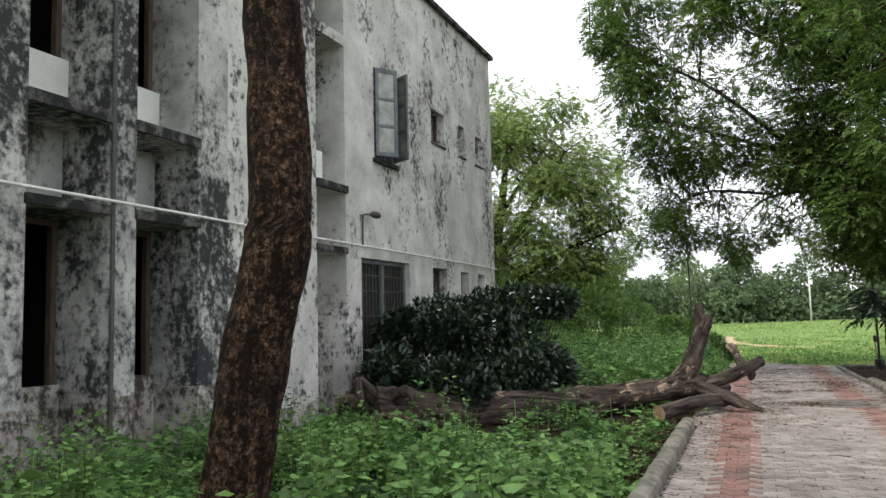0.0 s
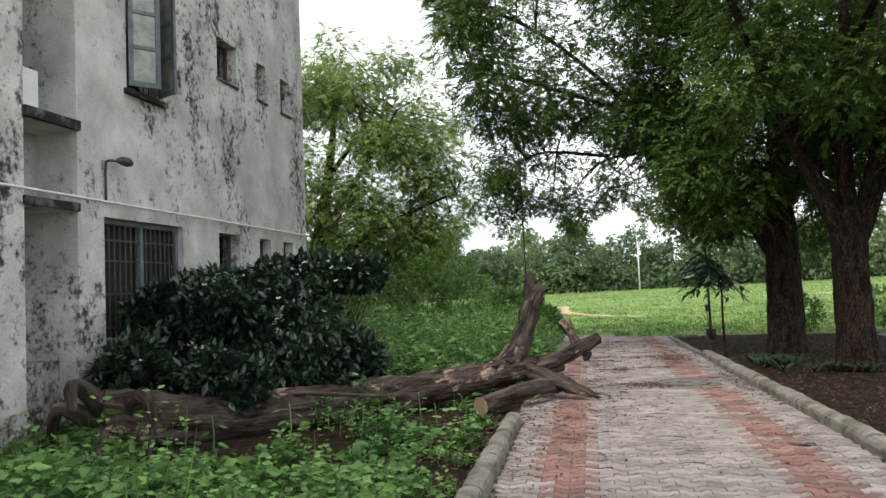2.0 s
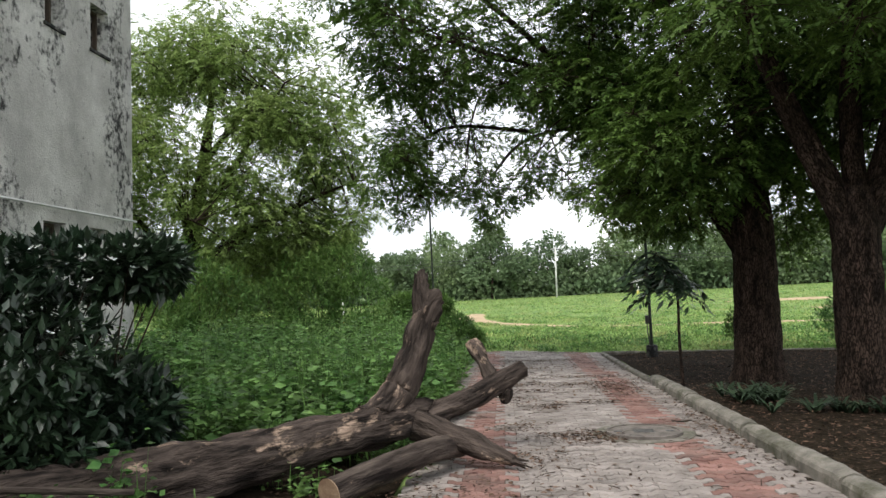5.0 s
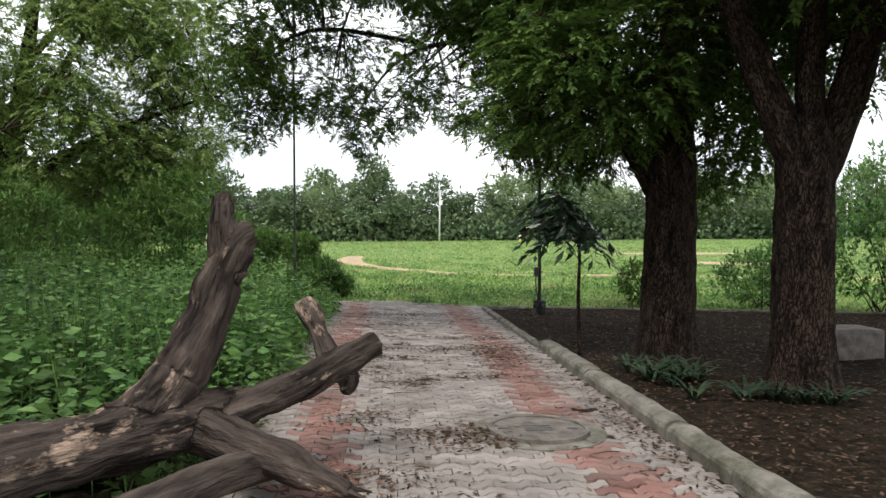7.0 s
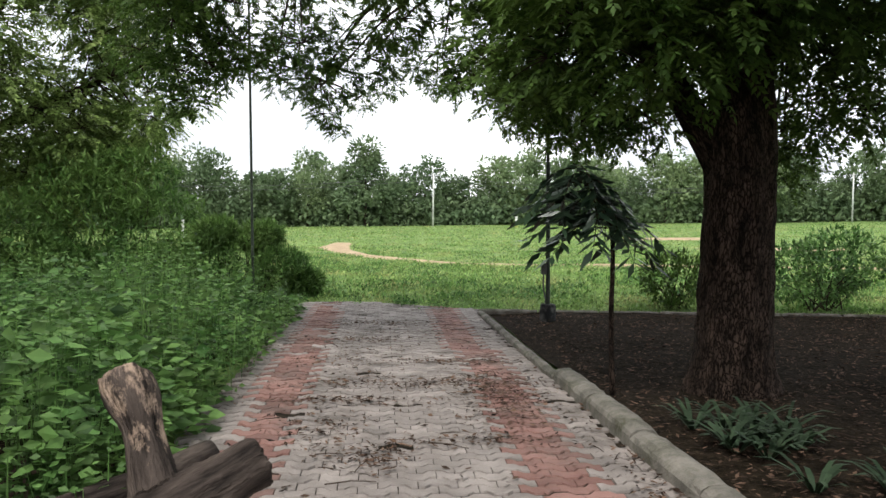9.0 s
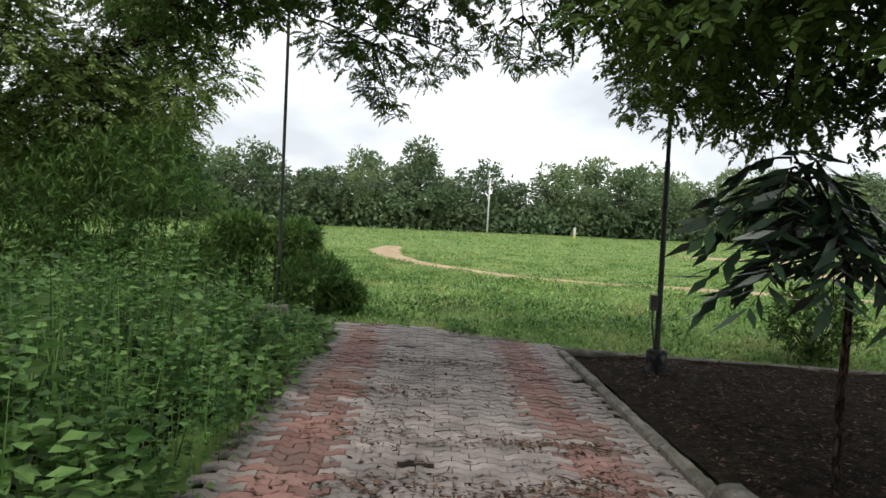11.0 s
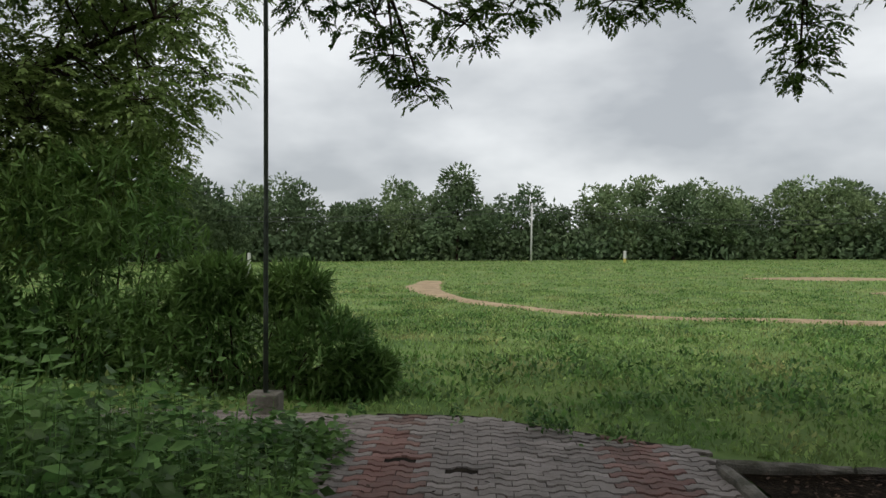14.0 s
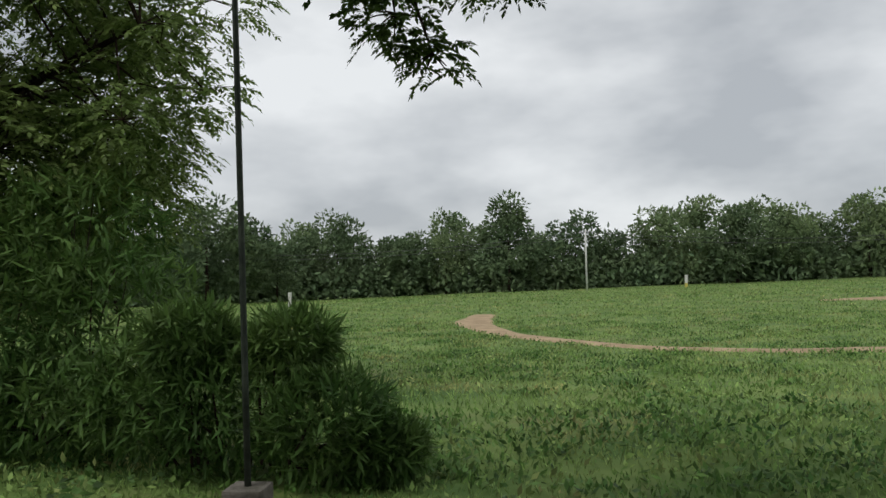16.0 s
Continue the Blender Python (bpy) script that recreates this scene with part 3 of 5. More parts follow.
def left_x(y):
    return -0.44 + 0.002 * (y - 10)


def kerb_stone(at, turn, length, height, width, seed):
    """A worn concrete kerb length with a rounded back."""
    rng = random.Random(seed)
    rings, n = [], 9
    for i in range(9):
        t = i / 8
        y = (t - 0.5) * length
        s = 0.93 if i in (0, 8) else 1.0
        prof = [(-width / 2, -0.12)] + [(-math.cos(math.pi * k / 6) * width / 2 * s, height * (0.55 + 0.45 * math.sin(math.pi * k / 6)) * s) for k in range(7)] + [(width / 2, -0.12)]
        rings.append([(x + rng.uniform(-1, 1) * 0.006, y, z + rng.uniform(-1, 1) * 0.006) for x, z in prof])
    v = [p for r in rings for p in r]
    f = [(i * n + k, i * n + k + 1, (i + 1) * n + k + 1, (i + 1) * n + k) for i in range(8) for k in range(n - 1)]
    f += [tuple(range(n - 1, -1, -1)), tuple(8 * n + k for k in range(n))]
    me = bpy.data.meshes.new("kerb_stone")
    me.from_pydata(v, [], f)
    me.materials.append(KERB)
    ob = attach("kerb_stone", me)
    ob.matrix_world = pose(*at, 0, 0, turn)
    return ob


y, i = 1.74, 0
while y < 16.6:
    L = 1.0
    ob = kerb_stone((kerb_x(y + L / 2) + 0.11, y + L / 2, rise(y) - 0.005), 1.7 + (0.9 if i % 3 == 0 else -0.4), L - 0.025, 0.125 + 0.012 * (i % 2), 0.21, i)
    tagged(ob, "worn rounded concrete kerb stone edging the paving", "kerb", "kerb stones", "structure")
    y, i = y + L, i + 1
while y < 20.9:
    ob = kerb_stone((kerb_x(y + 0.45) + 0.05, y + 0.45, rise(y + 0.4) - 0.01), 1.7, 0.88, 0.07, 0.10, i)
    tagged(ob, "thin low concrete edging beside the bare bed", "kerb", "edging stones", "structure")
    y, i = y + 0.9, i + 1
y = -2.0
while y < 9.7:
    ob = kerb_stone((left_x(y + 0.5) - 0.10, y + 0.5, -0.005), -0.1, 0.97, 0.15, 0.17, i)
    tagged(ob, "mossy rounded concrete kerb stone beside the weeds", "kerb", "kerb stones", "structure")
    y, i = y + 0.99, i + 1
x = 2.2
while x < 12:
    ob = kerb_stone((x + 0.45, 21.52 - 0.09 * (x + 0.4), rise(20) - 0.02), 84.9, 0.88, 0.085, 0.10, i)
    tagged(ob, "thin low concrete edging beside the field", "kerb", "edging stones", "structure")
    x, i = x + 0.9, i + 1

# bare earth bed under the trees
def build_bed():
    v, f = [], []
    nx, ny = 40, 70
    for j in range(ny + 1):
        y = -3 + j * 24.6 / ny
        for k in range(nx + 1):
            t = k / nx
            x0, x1 = kerb_x(y) + 0.17, 12.0
            x = x0 + (x1 - x0) * t
            yy = min(y, 21.46 - 0.09 * x)
            v.append((x, yy, rise(yy) + 0.005 + 0.035 * noise.noise((x * 1.3, yy * 1.3, 5)) + 0.03 * min(t * 8, 1)))
    f = [(j * (nx + 1) + k, j * (nx + 1) + k + 1, (j + 1) * (nx + 1) + k + 1, (j + 1) * (nx + 1) + k) for j in range(ny) for k in range(nx)]
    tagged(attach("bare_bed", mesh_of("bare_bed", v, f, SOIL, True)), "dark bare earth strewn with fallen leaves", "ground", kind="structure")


build_bed()
v, f = [], []
ys = [-4 + 0.5 * j for j in range(57)]
for y in ys:
    for x in (left_x(y) + 0.06, 0.5, 1.5, kerb_x(y) + 0.02):
        yy = min(y, edge_y(x))
        v.append((x, yy, rise(yy) - 0.011))
f = [(j * 4 + k, j * 4 + k + 1, (j + 1) * 4 + k + 1, (j + 1) * 4 + k) for j in range(len(ys) - 1) for k in range(3)]
paving = tagged(attach("pavement", mesh_of("pavement", v, f, JOINT, True)), "interlocking zigzag grey paving with two faded red bands", "pavement", kind="structure")


def bare_ground():
    """Trodden brown earth beside the left kerb."""
    v, n = [], 14
    for j in range(n + 1):
        y = 7.2 + 6.0 * j / n
        for k in range(7):
            t = k / 6
            w = 0.55 + 0.95 * math.sin(math.pi * j / n) + 0.15 * noise.noise((y, 3.0, 1.0))
            x = left_x(y) - 0.16 - w * t
            v.append((x, y, ground_z(x, y) + (0.02 if 0 < j < n and k < 6 else -0.03) + 0.015 * noise.noise((x * 3, y * 3, 2))))
    f = [(j * 7 + k, (j + 1) * 7 + k, (j + 1) * 7 + k + 1, j * 7 + k + 1) for j in range(n) for k in range(6)]
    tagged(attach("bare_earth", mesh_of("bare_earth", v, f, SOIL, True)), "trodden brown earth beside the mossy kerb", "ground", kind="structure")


bare_ground()


def weed_bed():
    """Dark earth under the weeds, their shaded gaps put into its near-black colour, between the block and the paving.
    """
    v, nx, ny = [], 20, 46
    for j in range(ny + 1):
        y = 0.6 + 21.2 * j / ny
        x0, x1 = (WX + 0.02 if y < Y1 else -13.0), left_x(y) - 0.14
        for k in range(nx + 1):
            x = x0 + (x1 - x0) * k / nx
            edge = j in (0, ny) or k in (0, nx)
            v.append((x, y, ground_z(x, y) + (-0.03 if edge else 0.014) + 0.012 * noise.noise((x * 2.5, y * 2.5, 8))))
    f = [(j * (nx + 1) + k, j * (nx + 1) + k + 1, (j + 1) * (nx + 1) + k + 1, (j + 1) * (nx + 1) + k) for j in range(ny) for k in range(nx)]
    tagged(attach("weed_bed", mesh_of("weed_bed", v, f, SOIL, True)), "dark earth under the weeds, near-black to paint their shaded gaps", "ground", kind="structure")


weed_bed()

# ---- trees ----
def nearest(paths, c):
    best, at = 1e9, None
    for pts in paths:
        for p in pts[len(pts) // 3:]:
            d = (p - c).length + max(0.0, p.z - c.z) * 0.2
            if d < best:
                best, at = d, p
    return at


def grown_tree(name, label, base, trunk, limbs, clumps, leaf_mat, bark, seed, dense=1.2, leaf=0.086, width=0.44, pairs=6, sprig=0.22, droop=0.25, crown_label="", shell=0.2, group="", move=(0, 0), size=1.0):
    """A tree: trunk and limbs as tapered tubes, twigs to every clump, pinnate sprigs round the clumps."""
    rng = np.random.default_rng(seed)
    tree = thing(name, label, "tree", (base[0] + move[0], base[1] + move[1], base[2]), group)
    tree.scale = (size, size, size)
    o = Vector(base)
    attach("trunk", limb_mesh("trunk", [Vector(p) - o for p in trunk[0]], trunk[1], bark, 28, 9, 0.02, 0.03, seed, True, 0.10), tree)
    paths = []
    for k, (pts, rad) in enumerate(limbs):
        attach("limb", limb_mesh("limb", [Vector(p) - o for p in pts], rad, bark, 9, 5, 0.05, 0.03, seed + k), tree)
        paths.append([p for p in smooth_path(pts, rad, 6)[0]])
    segs, groups = [], {False: ([], [], []), True: ([], [], [])}
    for c, r, n, *fine in clumps:
        B, H, Ln = groups[bool(fine)]
        n = int(n * (1.7 if fine else dense))
        a = nearest(paths, Vector(c))
        segs.append((a - o, Vector(c) - o, 0.020, 0.006))
        p = in_ball(rng, n, shell) * np.array([r, r, r * 0.75])
        B.append(p + np.array(c) - np.array(base)); H.append(unit(p + rng.normal(0, 0.75 if fine else 0.3, (n, 3)) * r) * np.array([1, 1, 0.55]) + np.array([0, 0, -0.15])); Ln.append(rng.uniform(0.75, 1.25, n) * sprig)
        for q in p[::max(1, n // 7)]:
            segs.append((Vector(c) - o, Vector(c) - o + Vector(q) * 0.9, 0.008, 0.003))
    tagged(attach("twig_work", rods(segs, bark, "twig_work", 4), tree, "thin dark twigs"), kind="stuff")
    for fine, (B, H, Ln) in groups.items():
        if B:
            size, wide = (0.052, 0.48) if fine else (leaf, width)
            v, f = sprigs(rng, np.concatenate(B), np.concatenate(H), np.concatenate(Ln) * (0.55 if fine else 1), pairs + (1 if fine else 0), size, wide, droop)
            attach("bough" if fine else "crown", mesh_of("crown", v, f, leaf_mat), tree, crown_label)
    return tree


def scatter_clumps(rng, n, centre, radii, keep, r=(0.55, 0.85), count=60):
    out = []
    while len(out) < n:
        p = np.array(centre) + in_ball(rng, 1, 0.25)[0] * np.array(radii)
        if keep(*p):
            out.append((tuple(p), rng.uniform(*r), count))
    return out


rng1 = np.random.default_rng(11)
neem_a = scatter_clumps(rng1, 105, (3.9, 16.9, 6.4), (3.3, 2.6, 3.6), lambda x, y, z: z > 2.75 + 0.35 * max(0, 2.6 - x), (0.5, 0.8), 62)
neem_a += scatter_clumps(rng1, 46, (3.5, 16.6, 3.7), (2.2, 1.6, 1.3), lambda x, y, z: z > 2.7 + 0.3 * max(0, 2.2 - x), (0.45, 0.6), 60)
neem_a += scatter_clumps(rng1, 195, (-0.4, 18.9, 7.4), (4.6, 2.2, 4.0), lambda x, y, z: z > 4.8 and x > -2.1 - (z - 5.2) * 0.26 and noise.noise((x * 0.7, y * 0.7, z * 0.7)) > -0.40, (0.5, 0.75), 60)
neem_a += [(c, r, n, "fine") for c, r, n in scatter_clumps(rng1, 62, (0.6, 18.9, 4.2), (3.2, 1.8, 1.3), lambda x, y, z: 3.25 + 0.35 * noise.noise((x * 1.4, y, 4)) < z < 5.2 and x > -1.5 - (z - 3.0) * 0.33, (0.38, 0.55), 62)]
hanging = ((-1.5, 18.95, 2.75, 0.30), (-1.6, 19.0, 3.1, 0.38), (-1.2, 19.1, 3.35, 0.40), (-2.2, 19.7, 3.45, 0.42), (-1.95, 19.4, 3.9, 0.45), (-0.15, 21.9, 3.0, 0.26), (0.05, 21.95, 2.78, 0.16), (-0.3, 21.85, 3.3, 0.34), (0.4, 21.9, 3.25, 0.28),
           (-0.75, 21.7, 3.45, 0.34), (0.8, 21.9, 3.45, 0.28), (-1.35, 21.4, 3.75, 0.38), (1.3, 22.0, 3.75, 0.28), (1.6, 22.1, 3.5, 0.24), (1.95, 22.1, 3.5, 0.20), (3.0, 22.0, 2.98, 0.24), (3.05, 22.0, 3.28, 0.30), (2.9, 21.9, 3.6, 0.34),
           (2.75, 19.1, 2.55, 0.34), (3.3, 19.3, 2.5, 0.40), (2.5, 19.2, 2.85, 0.34), (3.0, 19.1, 2.9, 0.44), (3.6, 19.1, 2.65, 0.44), (4.0, 19.4, 2.9, 0.45), (3.4, 20.0, 3.2, 0.42), (0.15, 18.5, 2.9, 0.32), (0.6, 18.6, 3.2, 0.36), (-0.4, 18.6, 3.2, 0.34),
           (2.2, 18.1, 3.0, 0.45), (3.3, 17.7, 2.9, 0.5), (2.0, 16.7, 2.5, 0.42), (2.5, 16.6, 2.35, 0.42), (2.95, 16.3, 2.35, 0.42), (3.1, 17.0, 2.3, 0.42), (2.3, 17.5, 2.65, 0.45), (2.8, 17.7, 2.45, 0.45), (1.6, 17.0, 2.75, 0.36), (4.5, 16.9, 2.3, 0.45), (5.1, 16.5, 2.45, 0.45), (4.6, 17.3, 2.0, 0.40), (5.0, 17.6, 2.2, 0.42))
neem_a += [((x, y + 0.3, z), r, int(150 * r), "fine") for x, y, z, r in hanging]
neem_a += [((2.1, 16.4, 2.75), 0.50, 66), ((2.7, 16.0, 2.65), 0.55, 74), ((1.75, 16.9, 2.9), 0.45, 60), ((3.1, 15.8, 3.0), 0.55, 70), ((2.4, 15.5, 3.3), 0.55, 70), ((4.7, 16.6, 2.6), 0.55, 70), ((5.4, 16.9, 2.9), 0.6, 74), ((4.4, 16.0, 2.9), 0.5, 66), ((4.9, 17.4, 2.5), 0.5, 60)]
grown_tree("neem_tree", "large dark neem tree with rough bark and drooping feathery leaves", (3.72, 16.45, 0.08),
           ([(3.72, 16.45, -0.1), (3.72, 16.45, 0.12), (3.72, 16.45, 0.5), (3.73, 16.45, 1.3), (3.72, 16.42, 2.1), (3.70, 16.40, 3.2), (3.85, 16.3, 5.0), (3.9, 16.4, 7.5)], [0.46, 0.38, 0.31, 0.285, 0.28, 0.22, 0.15, 0.05]),
           [([(3.66, 16.45, 1.75), (3.25, 16.55, 2.5), (2.8, 17.0, 3.5), (1.7, 18.0, 4.7), (0.2, 19.0, 5.6), (-2.6, 19.6, 6.8)], [0.15, 0.12, 0.09, 0.06, 0.04, 0.015]),
            ([(2.8, 17.0, 3.5), (2.0, 18.4, 4.1), (0.7, 20.6, 4.3), (-0.2, 22.1, 3.5)], [0.06, 0.045, 0.03, 0.010]),
            ([(2.0, 18.4, 4.1), (2.4, 20.0, 4.6), (2.8, 21.4, 4.4), (3.0, 22.2, 3.8)], [0.05, 0.035, 0.02, 0.010]),
            ([(1.2, 19.6, 4.25), (1.3, 21.0, 4.5), (1.6, 22.3, 4.0)], [0.035, 0.02, 0.008]),
            ([(2.9, 16.9, 3.3), (3.1, 18.2, 3.5), (3.4, 19.4, 3.1), (3.6, 20.2, 2.9)], [0.06, 0.04, 0.025, 0.010]),
            ([(0.9, 19.6, 4.3), (-0.8, 19.9, 4.5), (-1.9, 20.0, 3.7)], [0.04, 0.03, 0.012]),
            ([(3.75, 16.4, 2.6), (4.6, 16.9, 3.7), (6.2, 17.4, 5.2)], [0.13, 0.09, 0.03]),
            ([(3.8, 16.35, 4.0), (2.4, 18.2, 6.6), (0.0, 19.6, 8.8)], [0.11, 0.07, 0.02]),
            ([(1.7, 18.0, 4.7), (-0.6, 19.2, 7.2), (-3.4, 19.8, 8.8)], [0.06, 0.04, 0.015])],
           neem_a, NEEM, BARK, 21, move=(0.0, -0.30), crown_label="dark green feathery neem leaves")

rng2 = np.random.default_rng(12)
neem_b = scatter_clumps(rng2, 125, (4.9, 13.9, 6.6), (3.6, 3.4, 3.0), lambda x, y, z: z > 3.5 + 0.2 * max(0, 3.2 - x) + 0.12 * max(0, 13 - y) and x > 1.9, (0.6, 0.9), 62)
neem_b += scatter_clumps(rng2, 40, (5.2, 14.2, 4.0), (2.8, 2.0, 1.3), lambda x, y, z: z > 3.1 and x > 2.4 and not (x < 4.9 and y < 14.6 and z < 3.9), (0.5, 0.7), 60)
grown_tree("neem_tree", "forked neem tree with deeply ridged brown bark", (4.36, 14.5, 0.03),
           ([(4.36, 14.5, -0.15), (4.36, 14.5, 0.1), (4.34, 14.5, 0.5), (4.33, 14.5, 1.4), (4.33, 14.5, 2.15), (4.35, 14.5, 2.6)], [0.42, 0.34, 0.285, 0.26, 0.27, 0.20]),
           [([(4.28, 14.5, 2.1), (3.95, 14.55, 2.9), (3.55, 14.6, 3.9), (2.9, 14.4, 5.6), (2.3, 14.2, 7.0)], [0.19, 0.16, 0.13, 0.08, 0.02]),
            ([(4.42, 14.5, 2.1), (4.72, 14.45, 2.9), (4.95, 14.4, 4.0), (5.3, 14.0, 6.0), (5.6, 13.6, 8.0)], [0.20, 0.17, 0.14, 0.09, 0.02]),
            ([(4.36, 14.5, 2.4), (4.3, 14.4, 3.6), (4.35, 14.2, 5.2), (4.2, 13.6, 7.6)], [0.14, 0.12, 0.09, 0.02]),
            ([(4.95, 14.4, 4.0), (6.2, 13.6, 5.0), (7.6, 13.2, 5.8)], [0.09, 0.06, 0.02]),
            ([(4.35, 14.2, 5.0), (4.6, 12.6, 5.8), (4.8, 11.2, 6.0)], [0.08, 0.05, 0.02])],
           neem_b, NEEM, BARK, 22, move=(-0.09, -0.30), size=0.95, crown_label="dark green feathery neem leaves")

rng3 = np.random.default_rng(13)
big = scatter_clumps(rng3, 240, (-8.8, 27.4, 5.4), (4.7, 3.2, 5.0), lambda x, y, z: z > 1.2 and (z < 8.6 or noise.noise((x, y, 2)) > -0.1), (0.65, 1.0), 46)
big += [((-4.3, 26.4, 4.6), 0.5, 34), ((-4.0, 26.8, 3.9), 0.45, 30), ((-4.6, 26.0, 3.4), 0.5, 34), ((-4.9, 26.2, 5.4), 0.6, 36)]
grown_tree("rain_tree", "tall light green tree with a broad crown behind the block", (-10.3, 28.0, 0.0),
           ([(-10.3, 28.0, -0.2), (-10.3, 28.0, 0.6), (-10.2, 28.0, 2.0), (-9.8, 27.9, 4.0), (-9.2, 27.6, 7.0), (-9.0, 27.5, 9.4)], [0.5, 0.38, 0.34, 0.24, 0.12, 0.03]),
           [([(-10.1, 28.0, 1.8), (-8.6, 27.4, 3.0), (-6.6, 26.8, 3.9), (-4.6, 26.4, 4.6)], [0.2, 0.15, 0.08, 0.02]),
            ([(-9.9, 27.9, 3.4), (-8.2, 26.8, 5.2), (-6.4, 26.0, 7.4)], [0.16, 0.1, 0.03]),
            ([(-10.2, 28.0, 2.2), (-11.6, 27.0, 4.2), (-12.6, 26.2, 6.4)], [0.18, 0.1, 0.03]),
            ([(-9.8, 27.9, 3.0), (-9.2, 25.6, 3.6), (-8.2, 24.0, 3.4)], [0.13, 0.08, 0.02]),
            ([(-9.4, 27.7, 5.6), (-8.4, 28.6, 7.4), (-7.4, 29.0, 9.0)], [0.1, 0.07, 0.02])],
           big, NEEM_LIGHT, BARK, 23, leaf=0.104, width=0.45, pairs=6, sprig=0.28, dense=1.75, move=(0.9, -0.4), size=0.98, crown_label="light green feathery leaves")

rng4 = np.random.default_rng(14)
grown_tree("leaning_tree", "bent tree trunk with thick scaly brown bark", (-2.32, 2.85, 0.0),
           ([(-2.34, 2.85, -0.15), (-2.30, 2.85, 0.1), (-2.13, 2.85, 0.67), (-1.98, 2.85, 1.48), (-1.83, 2.85, 2.1), (-1.84, 2.85, 3.0), (-1.87, 2.86, 3.6), (-1.7, 2.9, 5.2), (-1.6, 3.0, 6.4)], [0.28, 0.22, 0.185, 0.18, 0.178, 0.165, 0.16, 0.13, 0.1]),
           [([(-1.65, 2.95, 5.8), (-2.2, 3.2, 7.0), (-2.8, 3.5, 8.2)], [0.09, 0.06, 0.02]), ([(-1.6, 3.0, 6.2), (-0.9, 2.6, 7.2), (-0.3, 2.2, 8.4)], [0.09, 0.06, 0.02]), ([(-1.6, 3.0, 6.3), (-1.5, 3.0, 7.4), (-1.5, 3.1, 8.8)], [0.08, 0.05, 0.02])],
           scatter_clumps(rng4, 26, (-1.6, 3.0, 8.2), (1.7, 1.7, 1.2), lambda x, y, z: z > 7.0, (0.6, 0.9), 30), NEEM, BARK_SCALY, 24, move=(-0.07, -0.24), size=0.94)


# ---- far belt of trees ----
def far_tree(name, height, spread, seed, mat, conical=False, clumps=26, per=120, size=0.42):
    rng = np.random.default_rng(seed)
    tree = thing(name, "dense dark green tree in the belt along the field", "tree", (0, 0, 0), "far tree belt")
    attach("trunk", limb_mesh("trunk", [(0, 0, -0.3), (0.05, 0, height * 0.2), (0, 0.05, height * 0.55)], [0.16, 0.12, 0.05], BARK, 6, 3), tree)
    V = []
    for k in range(clumps):
        t = (k + 0.5) / clumps
        z = height * (0.20 + 0.72 * t)
        w = spread * ((1.0 - t) * 1.25 + 0.12 if conical else math.sin(math.pi * min(0.22 + 0.70 * t, 1)) ** 0.7)
        a, d = rng.uniform(0, 2 * math.pi), w * rng.uniform(0.35, 0.95)
        c = np.array([d * math.cos(a), d * math.sin(a), z + rng.uniform(-0.3, 0.3)])
        r = spread * rng.uniform(0.22, 0.44)
        p = in_ball(rng, per, 0.45) * np.array([r, r, r * 0.8])
        V.append(leaf_quads(p + c, p + rng.normal(0, 0.6, (per, 3)), rng.normal(0, 1, (per, 3)) + np.array([0, 0, 0.8]), rng.uniform(0.6, 1.2, per) * size, rng.uniform(0.35, 0.6, per) * size)[0])
    v = np.concatenate(V)
    attach("crown", mesh_of("crown", v, np.arange(len(v)).reshape(-1, 4), mat), tree)
    return tree


kinds = [far_tree("broadleaf_tree", 6.6, 3.1, 31, HAZED_LEAF), far_tree("broadleaf_tree", 7.0, 3.3, 32, HAZED_DARK), far_tree("broadleaf_tree", 6.0, 2.6, 33, HAZED_DARK), far_tree("broadleaf_tree", 6.6, 3.0, 34, HAZED_LEAF)]
rng5 = random.Random(5)
row = []
x = -62.0
while x < 76:
    row.append((x + rng5.uniform(-0.7, 0.7), 87.5 + rng5.uniform(-1.6, 1.6)))
    x += rng5.uniform(3.0, 4.6)
x = -64.0
while x < 80:
    row.append((x + rng5.uniform(-1, 1), 93.0 + rng5.uniform(-1.6, 1.6)))
    x += rng5.uniform(4.0, 5.5)
for y in range(50, 86, 4):
    row.append((-21.0 - (86 - y) * 0.22 + rng5.uniform(-1.5, 1.5), y + rng5.uniform(-1, 1)))
for i, (x, y) in enumerate(row):
    k = kinds[rng5.randrange(4)]
    s = rng5.choice((0.73, 0.86, 0.95, 1.0, 1.07, 1.18))
    m = pose(x, y, ground_z(x, y), 0, 0, rng5.uniform(0, 360))
    if i < 4:
        kinds[i].matrix_basis = m
    else:
        t = copy_thing(k, m)
        t.scale = (s, s, s * rng5.uniform(0.9, 1.1))
tall = far_tree("conifer_tree", 9.4, 4.2, 36, HAZED_DARK, True, 34, 120, 0.5)
tall.location = (-1.1, 86.0, 0.1)
tall.scale = (0.9, 0.9, 0.9)
tagged(tall, "tall dark conical tree rising above the far belt", "tree", "far tree belt")


